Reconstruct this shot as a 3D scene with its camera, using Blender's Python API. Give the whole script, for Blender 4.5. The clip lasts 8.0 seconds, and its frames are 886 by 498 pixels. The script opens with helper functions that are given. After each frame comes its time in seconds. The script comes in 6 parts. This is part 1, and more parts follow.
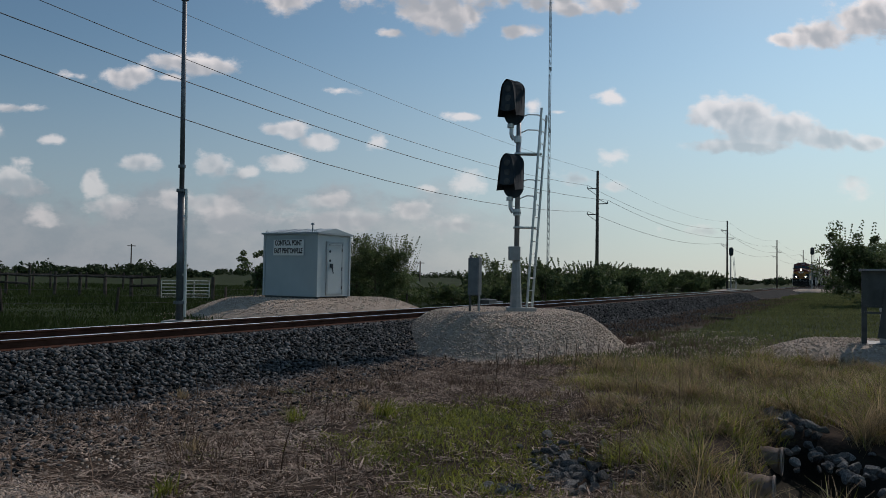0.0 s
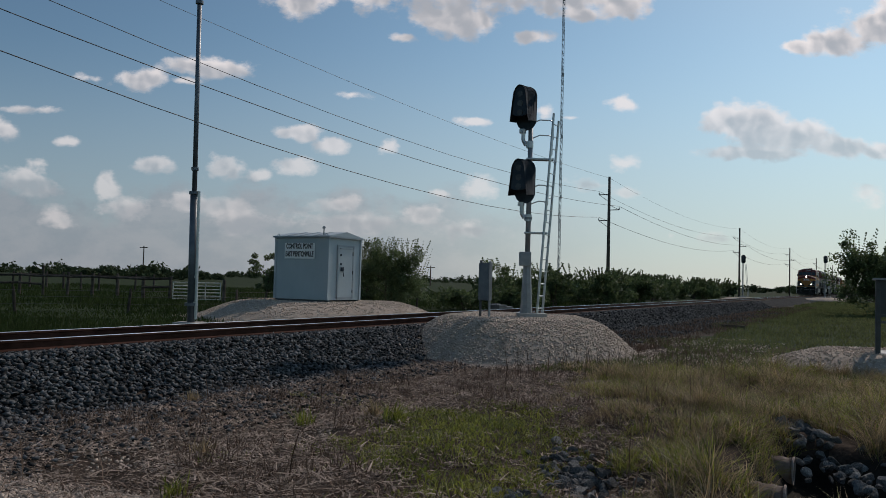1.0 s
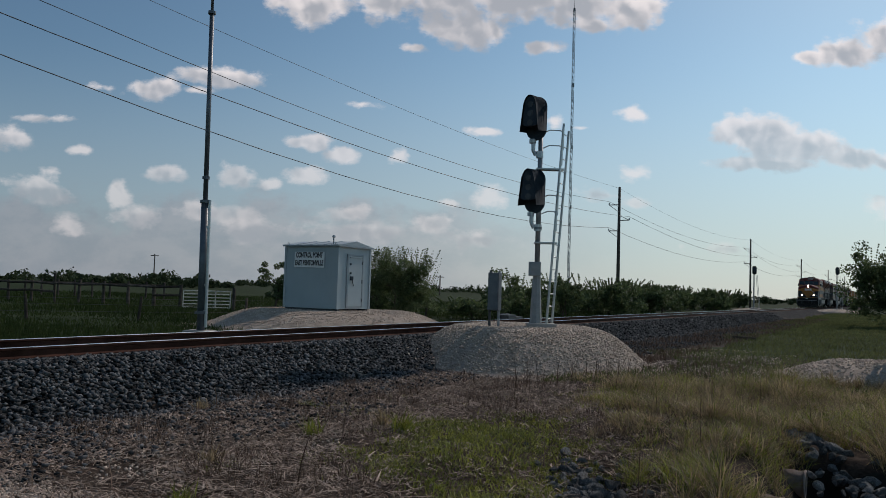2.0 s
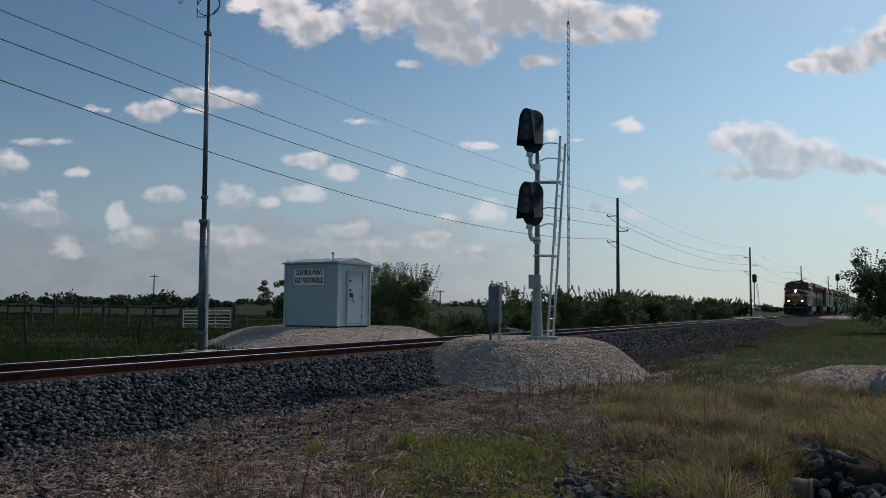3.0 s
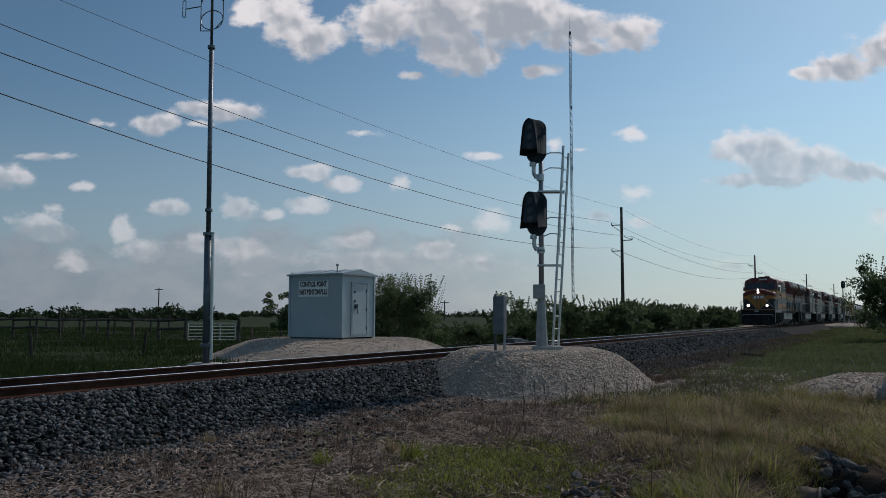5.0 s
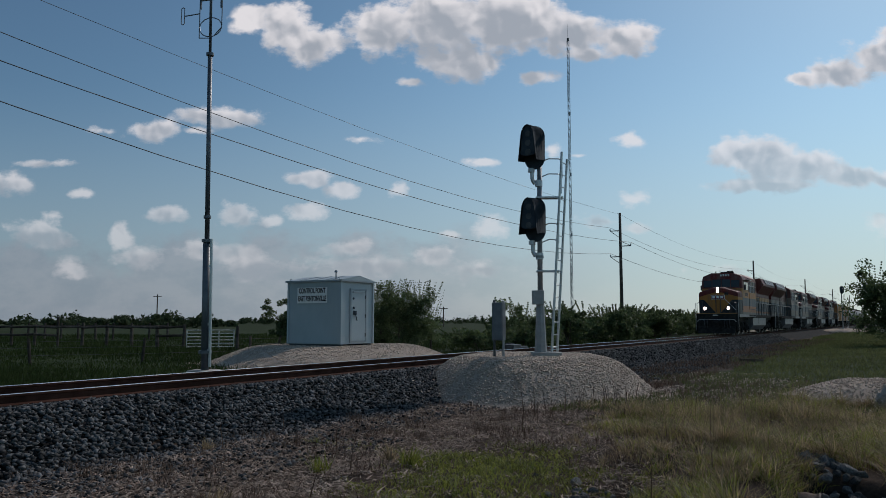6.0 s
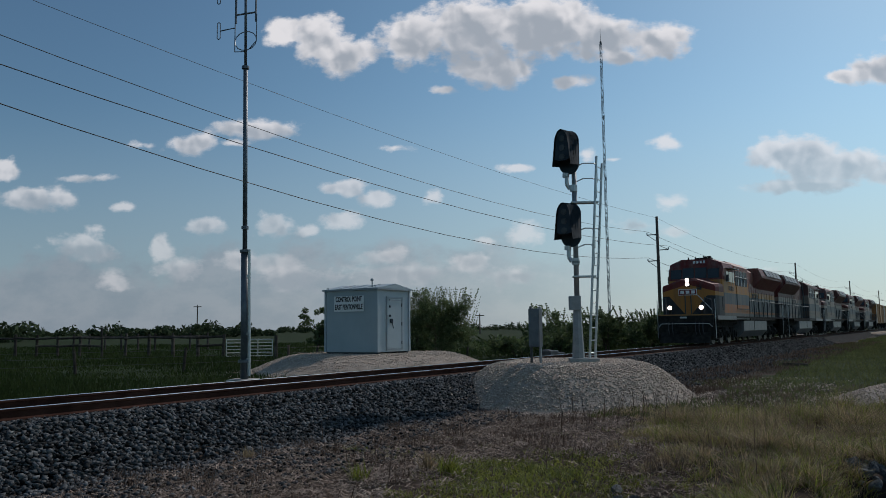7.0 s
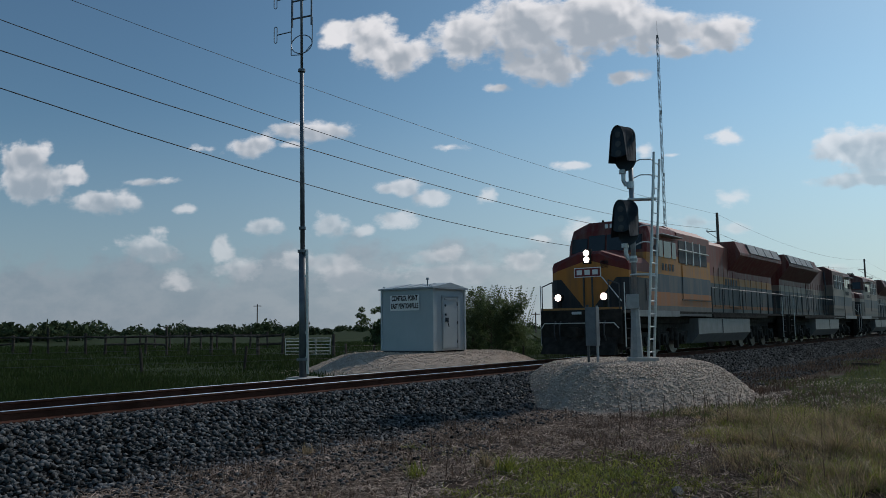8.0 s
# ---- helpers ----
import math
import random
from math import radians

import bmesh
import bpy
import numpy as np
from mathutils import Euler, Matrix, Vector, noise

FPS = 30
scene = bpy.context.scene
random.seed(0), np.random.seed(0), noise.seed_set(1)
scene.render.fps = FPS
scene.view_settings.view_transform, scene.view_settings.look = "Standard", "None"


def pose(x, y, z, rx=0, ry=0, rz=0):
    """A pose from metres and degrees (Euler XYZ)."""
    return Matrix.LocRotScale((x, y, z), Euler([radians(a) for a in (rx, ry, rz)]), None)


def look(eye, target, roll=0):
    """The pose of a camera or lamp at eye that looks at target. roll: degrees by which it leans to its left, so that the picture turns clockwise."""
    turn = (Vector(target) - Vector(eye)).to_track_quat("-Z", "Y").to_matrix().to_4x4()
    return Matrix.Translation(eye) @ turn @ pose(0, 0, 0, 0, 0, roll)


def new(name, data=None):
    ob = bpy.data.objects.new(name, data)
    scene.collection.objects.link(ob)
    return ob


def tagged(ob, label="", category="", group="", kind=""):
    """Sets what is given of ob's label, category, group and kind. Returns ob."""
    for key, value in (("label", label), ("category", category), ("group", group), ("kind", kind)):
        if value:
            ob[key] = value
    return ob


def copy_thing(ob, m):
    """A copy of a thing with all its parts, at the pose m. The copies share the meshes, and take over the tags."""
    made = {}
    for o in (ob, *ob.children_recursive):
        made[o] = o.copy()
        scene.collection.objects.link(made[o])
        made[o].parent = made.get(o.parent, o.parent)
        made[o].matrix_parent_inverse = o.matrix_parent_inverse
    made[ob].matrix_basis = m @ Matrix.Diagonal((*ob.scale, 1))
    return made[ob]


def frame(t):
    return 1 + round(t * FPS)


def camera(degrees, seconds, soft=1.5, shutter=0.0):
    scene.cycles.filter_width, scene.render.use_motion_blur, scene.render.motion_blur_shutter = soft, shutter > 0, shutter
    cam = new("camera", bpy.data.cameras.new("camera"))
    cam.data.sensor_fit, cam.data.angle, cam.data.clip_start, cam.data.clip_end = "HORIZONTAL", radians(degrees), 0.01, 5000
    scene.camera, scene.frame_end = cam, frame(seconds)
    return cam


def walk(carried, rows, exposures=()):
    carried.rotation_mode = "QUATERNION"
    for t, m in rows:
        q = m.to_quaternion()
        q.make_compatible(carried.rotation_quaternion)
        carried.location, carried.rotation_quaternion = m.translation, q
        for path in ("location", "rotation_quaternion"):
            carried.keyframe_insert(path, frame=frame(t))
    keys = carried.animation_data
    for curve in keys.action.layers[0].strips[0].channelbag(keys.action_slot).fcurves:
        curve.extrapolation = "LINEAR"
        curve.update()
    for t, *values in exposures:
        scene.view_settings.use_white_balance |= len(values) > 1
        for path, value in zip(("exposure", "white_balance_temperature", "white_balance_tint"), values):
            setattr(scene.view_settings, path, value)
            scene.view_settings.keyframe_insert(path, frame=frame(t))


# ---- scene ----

# ---------- camera ----------
EYE = (0.0, 0.0, 1.7)
cam = camera(60.0, 8.0, soft=0.8, shutter=0.0)
VIEWS = [
    (0.0, 0.00, 1.99, -0.92), (0.5, 0.83, 2.17, -1.12), (1.0, 0.78, 2.32, -1.51), (1.5, 1.39, 2.52, -2.11),
    (3.0, 1.50, 4.11, -0.62), (3.5, 1.47, 4.35, -0.20), (4.0, 1.91, 4.67, -0.07), (4.5, 1.88, 4.74, -0.19),
    (6.0, 1.76, 5.36, 0.00), (6.5, 2.18, 5.53, 0.25), (7.0, 4.46, 5.90, 0.64), (7.5, 6.41, 5.98, 0.91), (8.0, 8.59, 5.86, 0.66),
]
walk(cam, [(t, pose(*EYE, 90 + p, r, y)) for t, y, p, r in VIEWS],
     exposures=[(0.0, 0.05, 6850, 17), (1.5, 0.07, 6800, 17), (3.5, 0.0, 6600, 16), (6.5, -0.05, 6400, 14), (8.0, 0.03, 6350, 12)])

# ---------- the line of the railway: s runs along it, q across it ----------
TRACK_TURN = 29.0
U = Vector((math.sin(radians(TRACK_TURN)), math.cos(radians(TRACK_TURN)), 0))
N = Vector((-U.y, U.x, 0))
TRACK_Q = 12.2      # middle of the track
RAIL_Z = 0.62       # top of the rails


def tp(s, q, z=0.0):
    return U * s + N * q + Vector((0, 0, z))


def track_pose(s, q, z=0.0, turn=0.0):
    """x points along the train's way (towards the camera), y to its left."""
    p = tp(s, q, z)
    return pose(p.x, p.y, p.z, 0, 0, -90 - TRACK_TURN + turn)


# ---------- light ----------
SUN_TURN, SUN_UP = 38.0, 41.0
world = bpy.data.worlds.new("sky")
scene.world = world
world.use_nodes = True


def build_sky():
    nt = world.node_tree
    nt.nodes.clear()
    nd = lambda k: nt.nodes.new(k)
    ln = nt.links.new

    def math_node(op, a, b=None, clamp=False, soft=0.0):
        m = nd("ShaderNodeMath")
        m.inputs[2].default_value = soft
        m.operation, m.use_clamp = op, clamp
        for i, v in enumerate((a, b)):
            if v is None:
                continue
            if isinstance(v, (int, float)):
                m.inputs[i].default_value = v
            else:
                ln(v, m.inputs[i])
        return m.outputs[0]

    def smooth(v, lo, hi):
        m = nd("ShaderNodeMapRange")
        m.interpolation_type = "SMOOTHSTEP"
        m.inputs[1].default_value, m.inputs[2].default_value = lo, hi
        ln(v, m.inputs[0])
        return m.outputs[0]

    def mix(fac, a, b):
        m = nd("ShaderNodeMix")
        m.data_type = "RGBA"
        if isinstance(fac, float):
            m.inputs[0].default_value = fac
        else:
            ln(fac, m.inputs[0])
        for i, v in ((6, a), (7, b)):
            if isinstance(v, tuple):
                m.inputs[i].default_value = (*v, 1)
            else:
                ln(v, m.inputs[i])
        return m.outputs[2]

    out, bg = nd("ShaderNodeOutputWorld"), nd("ShaderNodeBackground")
    sky = nd("ShaderNodeTexSky")
    sky.sky_type, sky.sun_disc = "NISHITA", False
    sky.sun_elevation, sky.sun_rotation = radians(SUN_UP), radians(SUN_TURN)
    sky.air_density, sky.dust_density, sky.ozone_density = 1.0, 0.35, 2.5
    tc = nd("ShaderNodeTexCoord")
    sep = nd("ShaderNodeSeparateXYZ")
    ln(tc.outputs["Generated"], sep.inputs[0])
    ahead = math_node("MAXIMUM", sep.outputs[1], 0.05)
    cu = math_node("DIVIDE", sep.outputs[0], ahead)
    cv = math_node("DIVIDE", sep.outputs[2], ahead)
    flat = nd("ShaderNodeCombineXYZ")
    ln(cu, flat.inputs[0]), ln(cv, flat.inputs[1])

    def field(scale, detail, rough, z):
        m = nd("ShaderNodeMapping")
        m.inputs["Location"].default_value, m.inputs["Scale"].default_value = (0.3, 0.1, z), (0.72, 1.15, 1.0)
        ln(flat.outputs[0], m.inputs[0])
        n = nd("ShaderNodeTexNoise")
        n.inputs["Scale"].default_value, n.inputs["Detail"].default_value, n.inputs["Roughness"].default_value = scale, detail, rough
        ln(m.outputs[0], n.inputs["Vector"])
        return n.outputs["Fac"]

    fine = field(26, 9, 0.64, 7.0)
    big = field(6.5, 4, 0.55, 3.0)
    warp = nd("ShaderNodeTexNoise")
    warp.inputs["Scale"].default_value, warp.inputs["Detail"].default_value = 16.0, 5
    ln(flat.outputs[0], warp.inputs["Vector"])
    bent = nd("ShaderNodeVectorMath")
    bent.operation = "MULTIPLY_ADD"
    ln(warp.outputs["Color"], bent.inputs[0])
    bent.inputs[1].default_value = (0.045, 0.045, 0.0)
    ln(flat.outputs[0], bent.inputs[2])

    def billow(scale, shift):
        """Rounded heads, as of a cauliflower: high in the middle of each cell."""
        m = nd("ShaderNodeVectorMath")
        m.operation = "ADD"
        ln(bent.outputs[0], m.inputs[0])
        m.inputs[1].default_value = (*shift, 0.0)
        v = nd("ShaderNodeTexVoronoi")
        v.feature, v.voronoi_dimensions = "SMOOTH_F1", "2D"
        v.inputs["Scale"].default_value, v.inputs["Smoothness"].default_value = scale, 0.25
        v.inputs["Detail"].default_value, v.inputs["Roughness"].default_value = 1.0, 0.4
        ln(m.outputs[0], v.inputs["Vector"])
        return math_node("SUBTRACT", 0.42, v.outputs["Distance"])

    heads, heads_sunward = billow(30, (0, 0)), billow(30, (0.006, 0.009))
    relief = math_node("SUBTRACT", heads_sunward, heads)
    edge = math_node("ADD", math_node("MULTIPLY", heads, 0.9),
                     math_node("ADD", math_node("MULTIPLY", math_node("SUBTRACT", big, 0.5), 1.2), math_node("MULTIPLY", math_node("SUBTRACT", fine, 0.5), 4.2)))

    cover = thick = None
    for u0, v0, ru, rv, k in CLOUDS():
        a = math_node("DIVIDE", math_node("SUBTRACT", cu, u0), ru)
        b = math_node("DIVIDE", math_node("SUBTRACT", cv, v0), rv)
        d = math_node("SQRT", math_node("ADD", math_node("MULTIPLY", a, a), math_node("MULTIPLY", b, b)))
        m = math_node("MULTIPLY", math_node("SUBTRACT", 1.0, d), k)
        cover = m if cover is None else math_node("SMOOTH_MAX", cover, m, soft=0.25)
        # the lit crown and the grey middle of each cloud
        if ru > 0.034:
            g = math_node("MULTIPLY", math_node("SUBTRACT", 0.72, math_node("ADD", math_node("MULTIPLY", d, 0.85), math_node("MULTIPLY", b, 0.55))), min(1.0, ru * 12))
            thick = g if thick is None else math_node("SMOOTH_MAX", thick, g, soft=0.3)
    dens = math_node("ADD", math_node("ADD", math_node("MULTIPLY", cover, 1.3), 0.10), math_node("MULTIPLY", edge, 0.48))
    alpha = smooth(dens, 0.04, 0.62)
    lumps = math_node("ADD", math_node("MULTIPLY", math_node("SUBTRACT", fine, 0.5), 0.42), math_node("MULTIPLY", relief, -0.55))
    shade = smooth(math_node("ADD", thick, lumps), -0.22, 0.62)
    cloud = mix(shade, (0.80, 0.785, 0.775), (0.36, 0.395, 0.43))
    # bank of far cumulus and haze over the horizon
    bank = math_node("MULTIPLY", smooth(math_node("ADD", math_node("SUBTRACT", 0.105, cv), math_node("MULTIPLY", math_node("SUBTRACT", field(11, 6, 0.6, 9.0), 0.5), 0.22)), -0.02, 0.035),
                     smooth(math_node("SUBTRACT", 0.30, cu), 0.0, 0.45))
    bank_col = mix(smooth(field(22, 6, 0.6, 5.0), 0.36, 0.66), (0.385, 0.41, 0.435), (0.29, 0.335, 0.375))
    tone = nd("ShaderNodeMix")
    tone.data_type, tone.blend_type = "RGBA", "MULTIPLY"
    tone.inputs[0].default_value = 1.0
    ln(sky.outputs[0], tone.inputs[6])
    tone.inputs[7].default_value = (SKY_GAIN * 0.84, SKY_GAIN, SKY_GAIN * 0.91, 1)
    base = tone.outputs[2]
    haze = smooth(math_node("SUBTRACT", 0.34, cv), 0.0, 0.34)
    base = mix(math_node("MULTIPLY", haze, 0.76), base, (0.345, 0.43, 0.485))
    ahead_mask = smooth(sep.outputs[1], 0.05, 0.2)
    base = mix(math_node("MULTIPLY", math_node("MULTIPLY", bank, 0.62), ahead_mask), base, bank_col)
    # the sky is brighter towards the sun
    side = nd("ShaderNodeMix")
    side.data_type, side.blend_type = "RGBA", "MULTIPLY"
    side.inputs[0].default_value = 1.0
    ln(base, side.inputs[6])
    ln(mix(smooth(cu, -0.65, 0.60), (0.69, 0.72, 0.77), (1.20, 1.17, 1.15)), side.inputs[7])
    base = side.outputs[2]
    far_fade = math_node("ADD", math_node("MULTIPLY", smooth(cv, 0.06, 0.36), 0.50), 0.42)
    base = mix(math_node("MULTIPLY", math_node("MULTIPLY", alpha, far_fade), ahead_mask), base, cloud)
    ln(base, bg.inputs[0])
    bg.inputs[1].default_value = 1.0
    ln(bg.outputs[0], out.inputs[0])


SKY_GAIN = 0.088


def CLOUDS():
    """Middle, half width and half height of each cloud in the sky ahead, on a plane at distance one, and its density."""
    rows = []
    add = lambda *r: rows.append(r)
    add(-0.418, 0.255, 0.045, 0.022, 0.80)
    add(-0.364, 0.254, 0.021, 0.007, 0.60)
    add(-0.355, 0.277, 0.039, 0.015, 0.80)
    add(-0.307, 0.271, 0.047, 0.014, 0.90)
    add(-0.491, 0.256, 0.024, 0.008, 0.35)
    add(-0.561, 0.211, 0.042, 0.006, 0.45)
    add(-0.600, 0.182, 0.029, 0.015, 0.80)
    add(-0.514, 0.170, 0.020, 0.008, 0.55)
    add(-0.394, 0.142, 0.035, 0.016, 0.90)
    add(-0.309, 0.139, 0.036, 0.019, 0.75)
    add(-0.204, 0.187, 0.035, 0.015, 0.90)
    add(-0.167, 0.173, 0.028, 0.015, 0.90)
    add(-0.257, 0.132, 0.018, 0.010, 0.65)
    add(-0.210, 0.145, 0.033, 0.019, 0.90)
    add(-0.090, 0.173, 0.017, 0.012, 0.75)
    add(-0.140, 0.241, 0.022, 0.006, 0.35)
    add(-0.023, 0.114, 0.020, 0.008, 0.60)
    add(-0.550, 0.140, 0.022, 0.008, 0.45)
    add(-0.570, 0.116, 0.066, 0.024, 0.90)
    add(-0.528, 0.070, 0.034, 0.017, 0.75)
    add(-0.461, 0.108, 0.022, 0.023, 0.90)
    add(-0.437, 0.085, 0.050, 0.017, 0.60)
    add(-0.347, 0.093, 0.050, 0.018, 0.75)
    add(-0.310, 0.086, 0.043, 0.020, 0.70)
    add(-0.267, 0.071, 0.079, 0.021, 0.55)
    add(-0.153, 0.095, 0.042, 0.016, 0.70)
    add(-0.126, 0.072, 0.071, 0.021, 0.50)
    add(-0.044, 0.082, 0.040, 0.023, 0.60)
    add(0.020, 0.209, 0.032, 0.009, 0.80)
    add(0.114, 0.225, 0.017, 0.015, 0.70)
    add(0.147, 0.217, 0.018, 0.004, 0.40)
    add(0.217, 0.237, 0.027, 0.016, 0.90)
    add(0.354, 0.217, 0.043, 0.028, 1.00)
    add(0.391, 0.213, 0.057, 0.035, 1.00)
    add(0.443, 0.198, 0.066, 0.028, 1.00)
    add(0.501, 0.186, 0.061, 0.020, 1.00)
    add(0.552, 0.182, 0.041, 0.013, 0.90)
    add(0.399, 0.177, 0.090, 0.013, 0.90)
    add(0.548, 0.348, 0.054, 0.035, 1.00)
    add(0.493, 0.325, 0.051, 0.027, 1.00)
    add(0.443, 0.318, 0.030, 0.011, 0.90)
    add(0.596, 0.353, 0.074, 0.044, 1.00)
    add(0.216, 0.159, 0.031, 0.014, 0.50)
    add(0.176, 0.130, 0.037, 0.012, 0.45)
    add(0.219, 0.120, 0.025, 0.010, 0.45)
    add(0.030, 0.123, 0.030, 0.022, 0.70)
    add(0.547, 0.125, 0.029, 0.018, 0.40)
    add(0.016, 0.066, 0.054, 0.018, 0.40)
    add(0.336, 0.064, 0.049, 0.012, 0.30)
    add(-0.294, 0.406, 0.030, 0.027, 1.00)
    add(-0.248, 0.398, 0.039, 0.038, 1.00)
    add(-0.202, 0.372, 0.051, 0.032, 1.00)
    add(-0.112, 0.392, 0.058, 0.043, 1.00)
    add(-0.035, 0.402, 0.080, 0.058, 1.00)
    add(0.056, 0.402, 0.091, 0.054, 1.00)
    add(-0.004, 0.341, 0.068, 0.029, 1.00)
    add(0.134, 0.383, 0.070, 0.038, 1.00)
    add(0.210, 0.374, 0.058, 0.029, 1.00)
    add(0.158, 0.356, 0.052, 0.017, 0.90)
    add(-0.077, 0.319, 0.024, 0.008, 0.70)
    add(0.093, 0.323, 0.035, 0.012, 0.75)
    add(-0.766, 0.256, 0.055, 0.030, 1.00)
    add(-0.751, 0.218, 0.074, 0.038, 1.00)
    add(-0.693, 0.224, 0.026, 0.021, 0.90)
    add(-0.643, 0.184, 0.070, 0.020, 0.90)
    return rows


build_sky()
sun = new("sun", bpy.data.lights.new("sun", "SUN"))
sun.data.energy, sun.data.angle, sun.data.color = 2.0, radians(0.53), (1.0, 0.94, 0.85)
sun.matrix_world = look(Vector((math.sin(radians(SUN_TURN)), math.cos(radians(SUN_TURN)), math.tan(radians(SUN_UP)))) * 50, (0, 0, 0))


# ---------- materials ----------
def mat(name, a, b, scale=6.0, rough=0.8, metal=0.0, bump=0.15, fine=60.0, spread=0.0, island=0.0, stain=None, through_light=0.0, glow=0.0):
    """Two colours mixed by a broad and a fine noise; spread varies whole objects, island the loose pieces of one mesh."""
    m = bpy.data.materials.new(name)
    m.use_nodes = True
    nt = m.node_tree
    ln, nd = nt.links.new, nt.nodes.new
    bsdf = nt.nodes["Principled BSDF"]
    tc = nd("ShaderNodeTexCoord")
    n1, n2 = nd("ShaderNodeTexNoise"), nd("ShaderNodeTexNoise")
    for n, s, d in ((n1, scale, 5), (n2, fine, 3)):
        n.inputs["Scale"].default_value, n.inputs["Detail"].default_value = s, d
        ln(tc.outputs["Object"], n.inputs["Vector"])
    add = nd("ShaderNodeMath")
    add.operation = "MULTIPLY_ADD"
    ln(n2.outputs["Fac"], add.inputs[0])
    add.inputs[1].default_value = 0.5
    ln(n1.outputs["Fac"], add.inputs[2])
    ramp = nd("ShaderNodeMapRange")
    ramp.inputs[1].default_value, ramp.inputs[2].default_value = 0.5, 1.0
    ln(add.outputs[0], ramp.inputs[0])
    mix = nd("ShaderNodeMix")
    mix.data_type = "RGBA"
    mix.inputs[6].default_value, mix.inputs[7].default_value = (*a, 1), (*b, 1)
    ln(ramp.outputs[0], mix.inputs[0])
    colour = mix.outputs[2]
    if stain:
        n3 = nd("ShaderNodeTexNoise")
        mp = nd("ShaderNodeMapping")
        mp.inputs["Scale"].default_value = (5.0, 5.0, 0.6)
        ln(tc.outputs["Object"], mp.inputs[0]), ln(mp.outputs[0], n3.inputs["Vector"])
        n3.inputs["Scale"].default_value, n3.inputs["Detail"].default_value = 1.6, 6
        r3 = nd("ShaderNodeMapRange")
        r3.inputs[1].default_value, r3.inputs[2].default_value, r3.inputs[4].default_value = 0.48, 0.72, 0.75
        ln(n3.outputs["Fac"], r3.inputs[0])
        mx = nd("ShaderNodeMix")
        mx.data_type = "RGBA"
        ln(r3.outputs[0], mx.inputs[0]), ln(colour, mx.inputs[6])
        mx.inputs[7].default_value = (*stain, 1)
        colour = mx.outputs[2]
    if spread or island:
        src = nd("ShaderNodeObjectInfo").outputs["Random"] if spread else nd("ShaderNodeNewGeometry").outputs["Random Per Island"]
        amount = spread or island
        r = nd("ShaderNodeMapRange")
        r.inputs[3].default_value, r.inputs[4].default_value = 1 - amount, 1 + amount
        ln(src, r.inputs[0])
        hs = nd("ShaderNodeHueSaturation")
        ln(r.outputs[0], hs.inputs["Value"]), ln(colour, hs.inputs["Color"])
        colour = hs.outputs[0]
    ln(colour, bsdf.inputs["Base Color"])
    bsdf.inputs["Roughness"].default_value, bsdf.inputs["Metallic"].default_value = rough, metal
    bsdf.inputs["Specular IOR Level"].default_value = 0.06 if rough >= 0.8 else 0.5
    if bump:
        bp = nd("ShaderNodeBump")
        bp.inputs["Strength"].default_value, bp.inputs["Distance"].default_value = bump, 0.02
        ln(n2.outputs["Fac"], bp.inputs["Height"]), ln(bp.outputs[0], bsdf.inputs["Normal"])
    if glow:
        bsdf.inputs["Emission Color"].default_value, bsdf.inputs["Emission Strength"].default_value = (*a, 1), glow
    if through_light:
        tr, ms = nd("ShaderNodeBsdfTranslucent"), nd("ShaderNodeMixShader")
        ln(colour, tr.inputs[0])
        ms.inputs[0].default_value = through_light
        ln(bsdf.outputs[0], ms.inputs[1]), ln(tr.outputs[0], ms.inputs[2])
        ln(ms.outputs[0], nt.nodes["Material Output"].inputs[0])
    return m


M_SOIL = mat("dry_soil_litter", (0.024, 0.016, 0.012), (0.078, 0.057, 0.044), 1.6, 0.95, bump=0.7, fine=28)
M_FIELD = mat("field_soil_grass", (0.015, 0.024, 0.009), (0.035, 0.048, 0.019), 0.25, 0.95, bump=0.6, fine=9)
# shade in the gaps between stones is painted into this near-black bed
M_SHADED_BED = mat("shaded_ballast_bed", (0.008, 0.008, 0.009), (0.024, 0.024, 0.025), 9, 0.95, bump=1.0, fine=22)
M_BALLAST = mat("ballast_stone", (0.037, 0.038, 0.039), (0.110, 0.112, 0.114), 14, 0.8, bump=0.3, fine=70, island=0.9)
M_LIME = mat("limestone_gravel", (0.28, 0.225, 0.18), (0.46, 0.38, 0.315), 3, 0.95, bump=1.0, fine=34)
M_PEBBLE = mat("limestone_pebble", (0.36, 0.285, 0.23), (0.58, 0.485, 0.40), 12, 0.95, bump=0.2, fine=60, island=0.28)
M_RIPRAP = mat("riprap_stone", (0.06, 0.06, 0.058), (0.25, 0.25, 0.24), 5, 0.9, bump=0.8, fine=22, spread=0.45)
M_RAIL = mat("rusty_rail", (0.032, 0.014, 0.010), (0.080, 0.036, 0.026), 3, 0.8, bump=0.2)
M_RAIL_TOP = mat("polished_rail_head", (0.55, 0.54, 0.53), (0.66, 0.65, 0.64), 3, 0.24, metal=1.0, bump=0.02)
M_TIE = mat("weathered_tie", (0.05, 0.04, 0.032), (0.13, 0.11, 0.09), 3, 0.95, bump=0.5, spread=0.3)
M_GALV = mat("galvanised_steel", (0.20, 0.21, 0.22), (0.32, 0.33, 0.34), 5, 0.5, metal=0.5, bump=0.05)
M_ALU = mat("dull_aluminium", (0.40, 0.41, 0.42), (0.56, 0.57, 0.58), 6, 0.42, metal=0.75, bump=0.05)
M_MAST = mat("weathered_dark_steel", (0.085, 0.095, 0.11), (0.15, 0.165, 0.185), 5, 0.45, metal=0.4, bump=0.05)
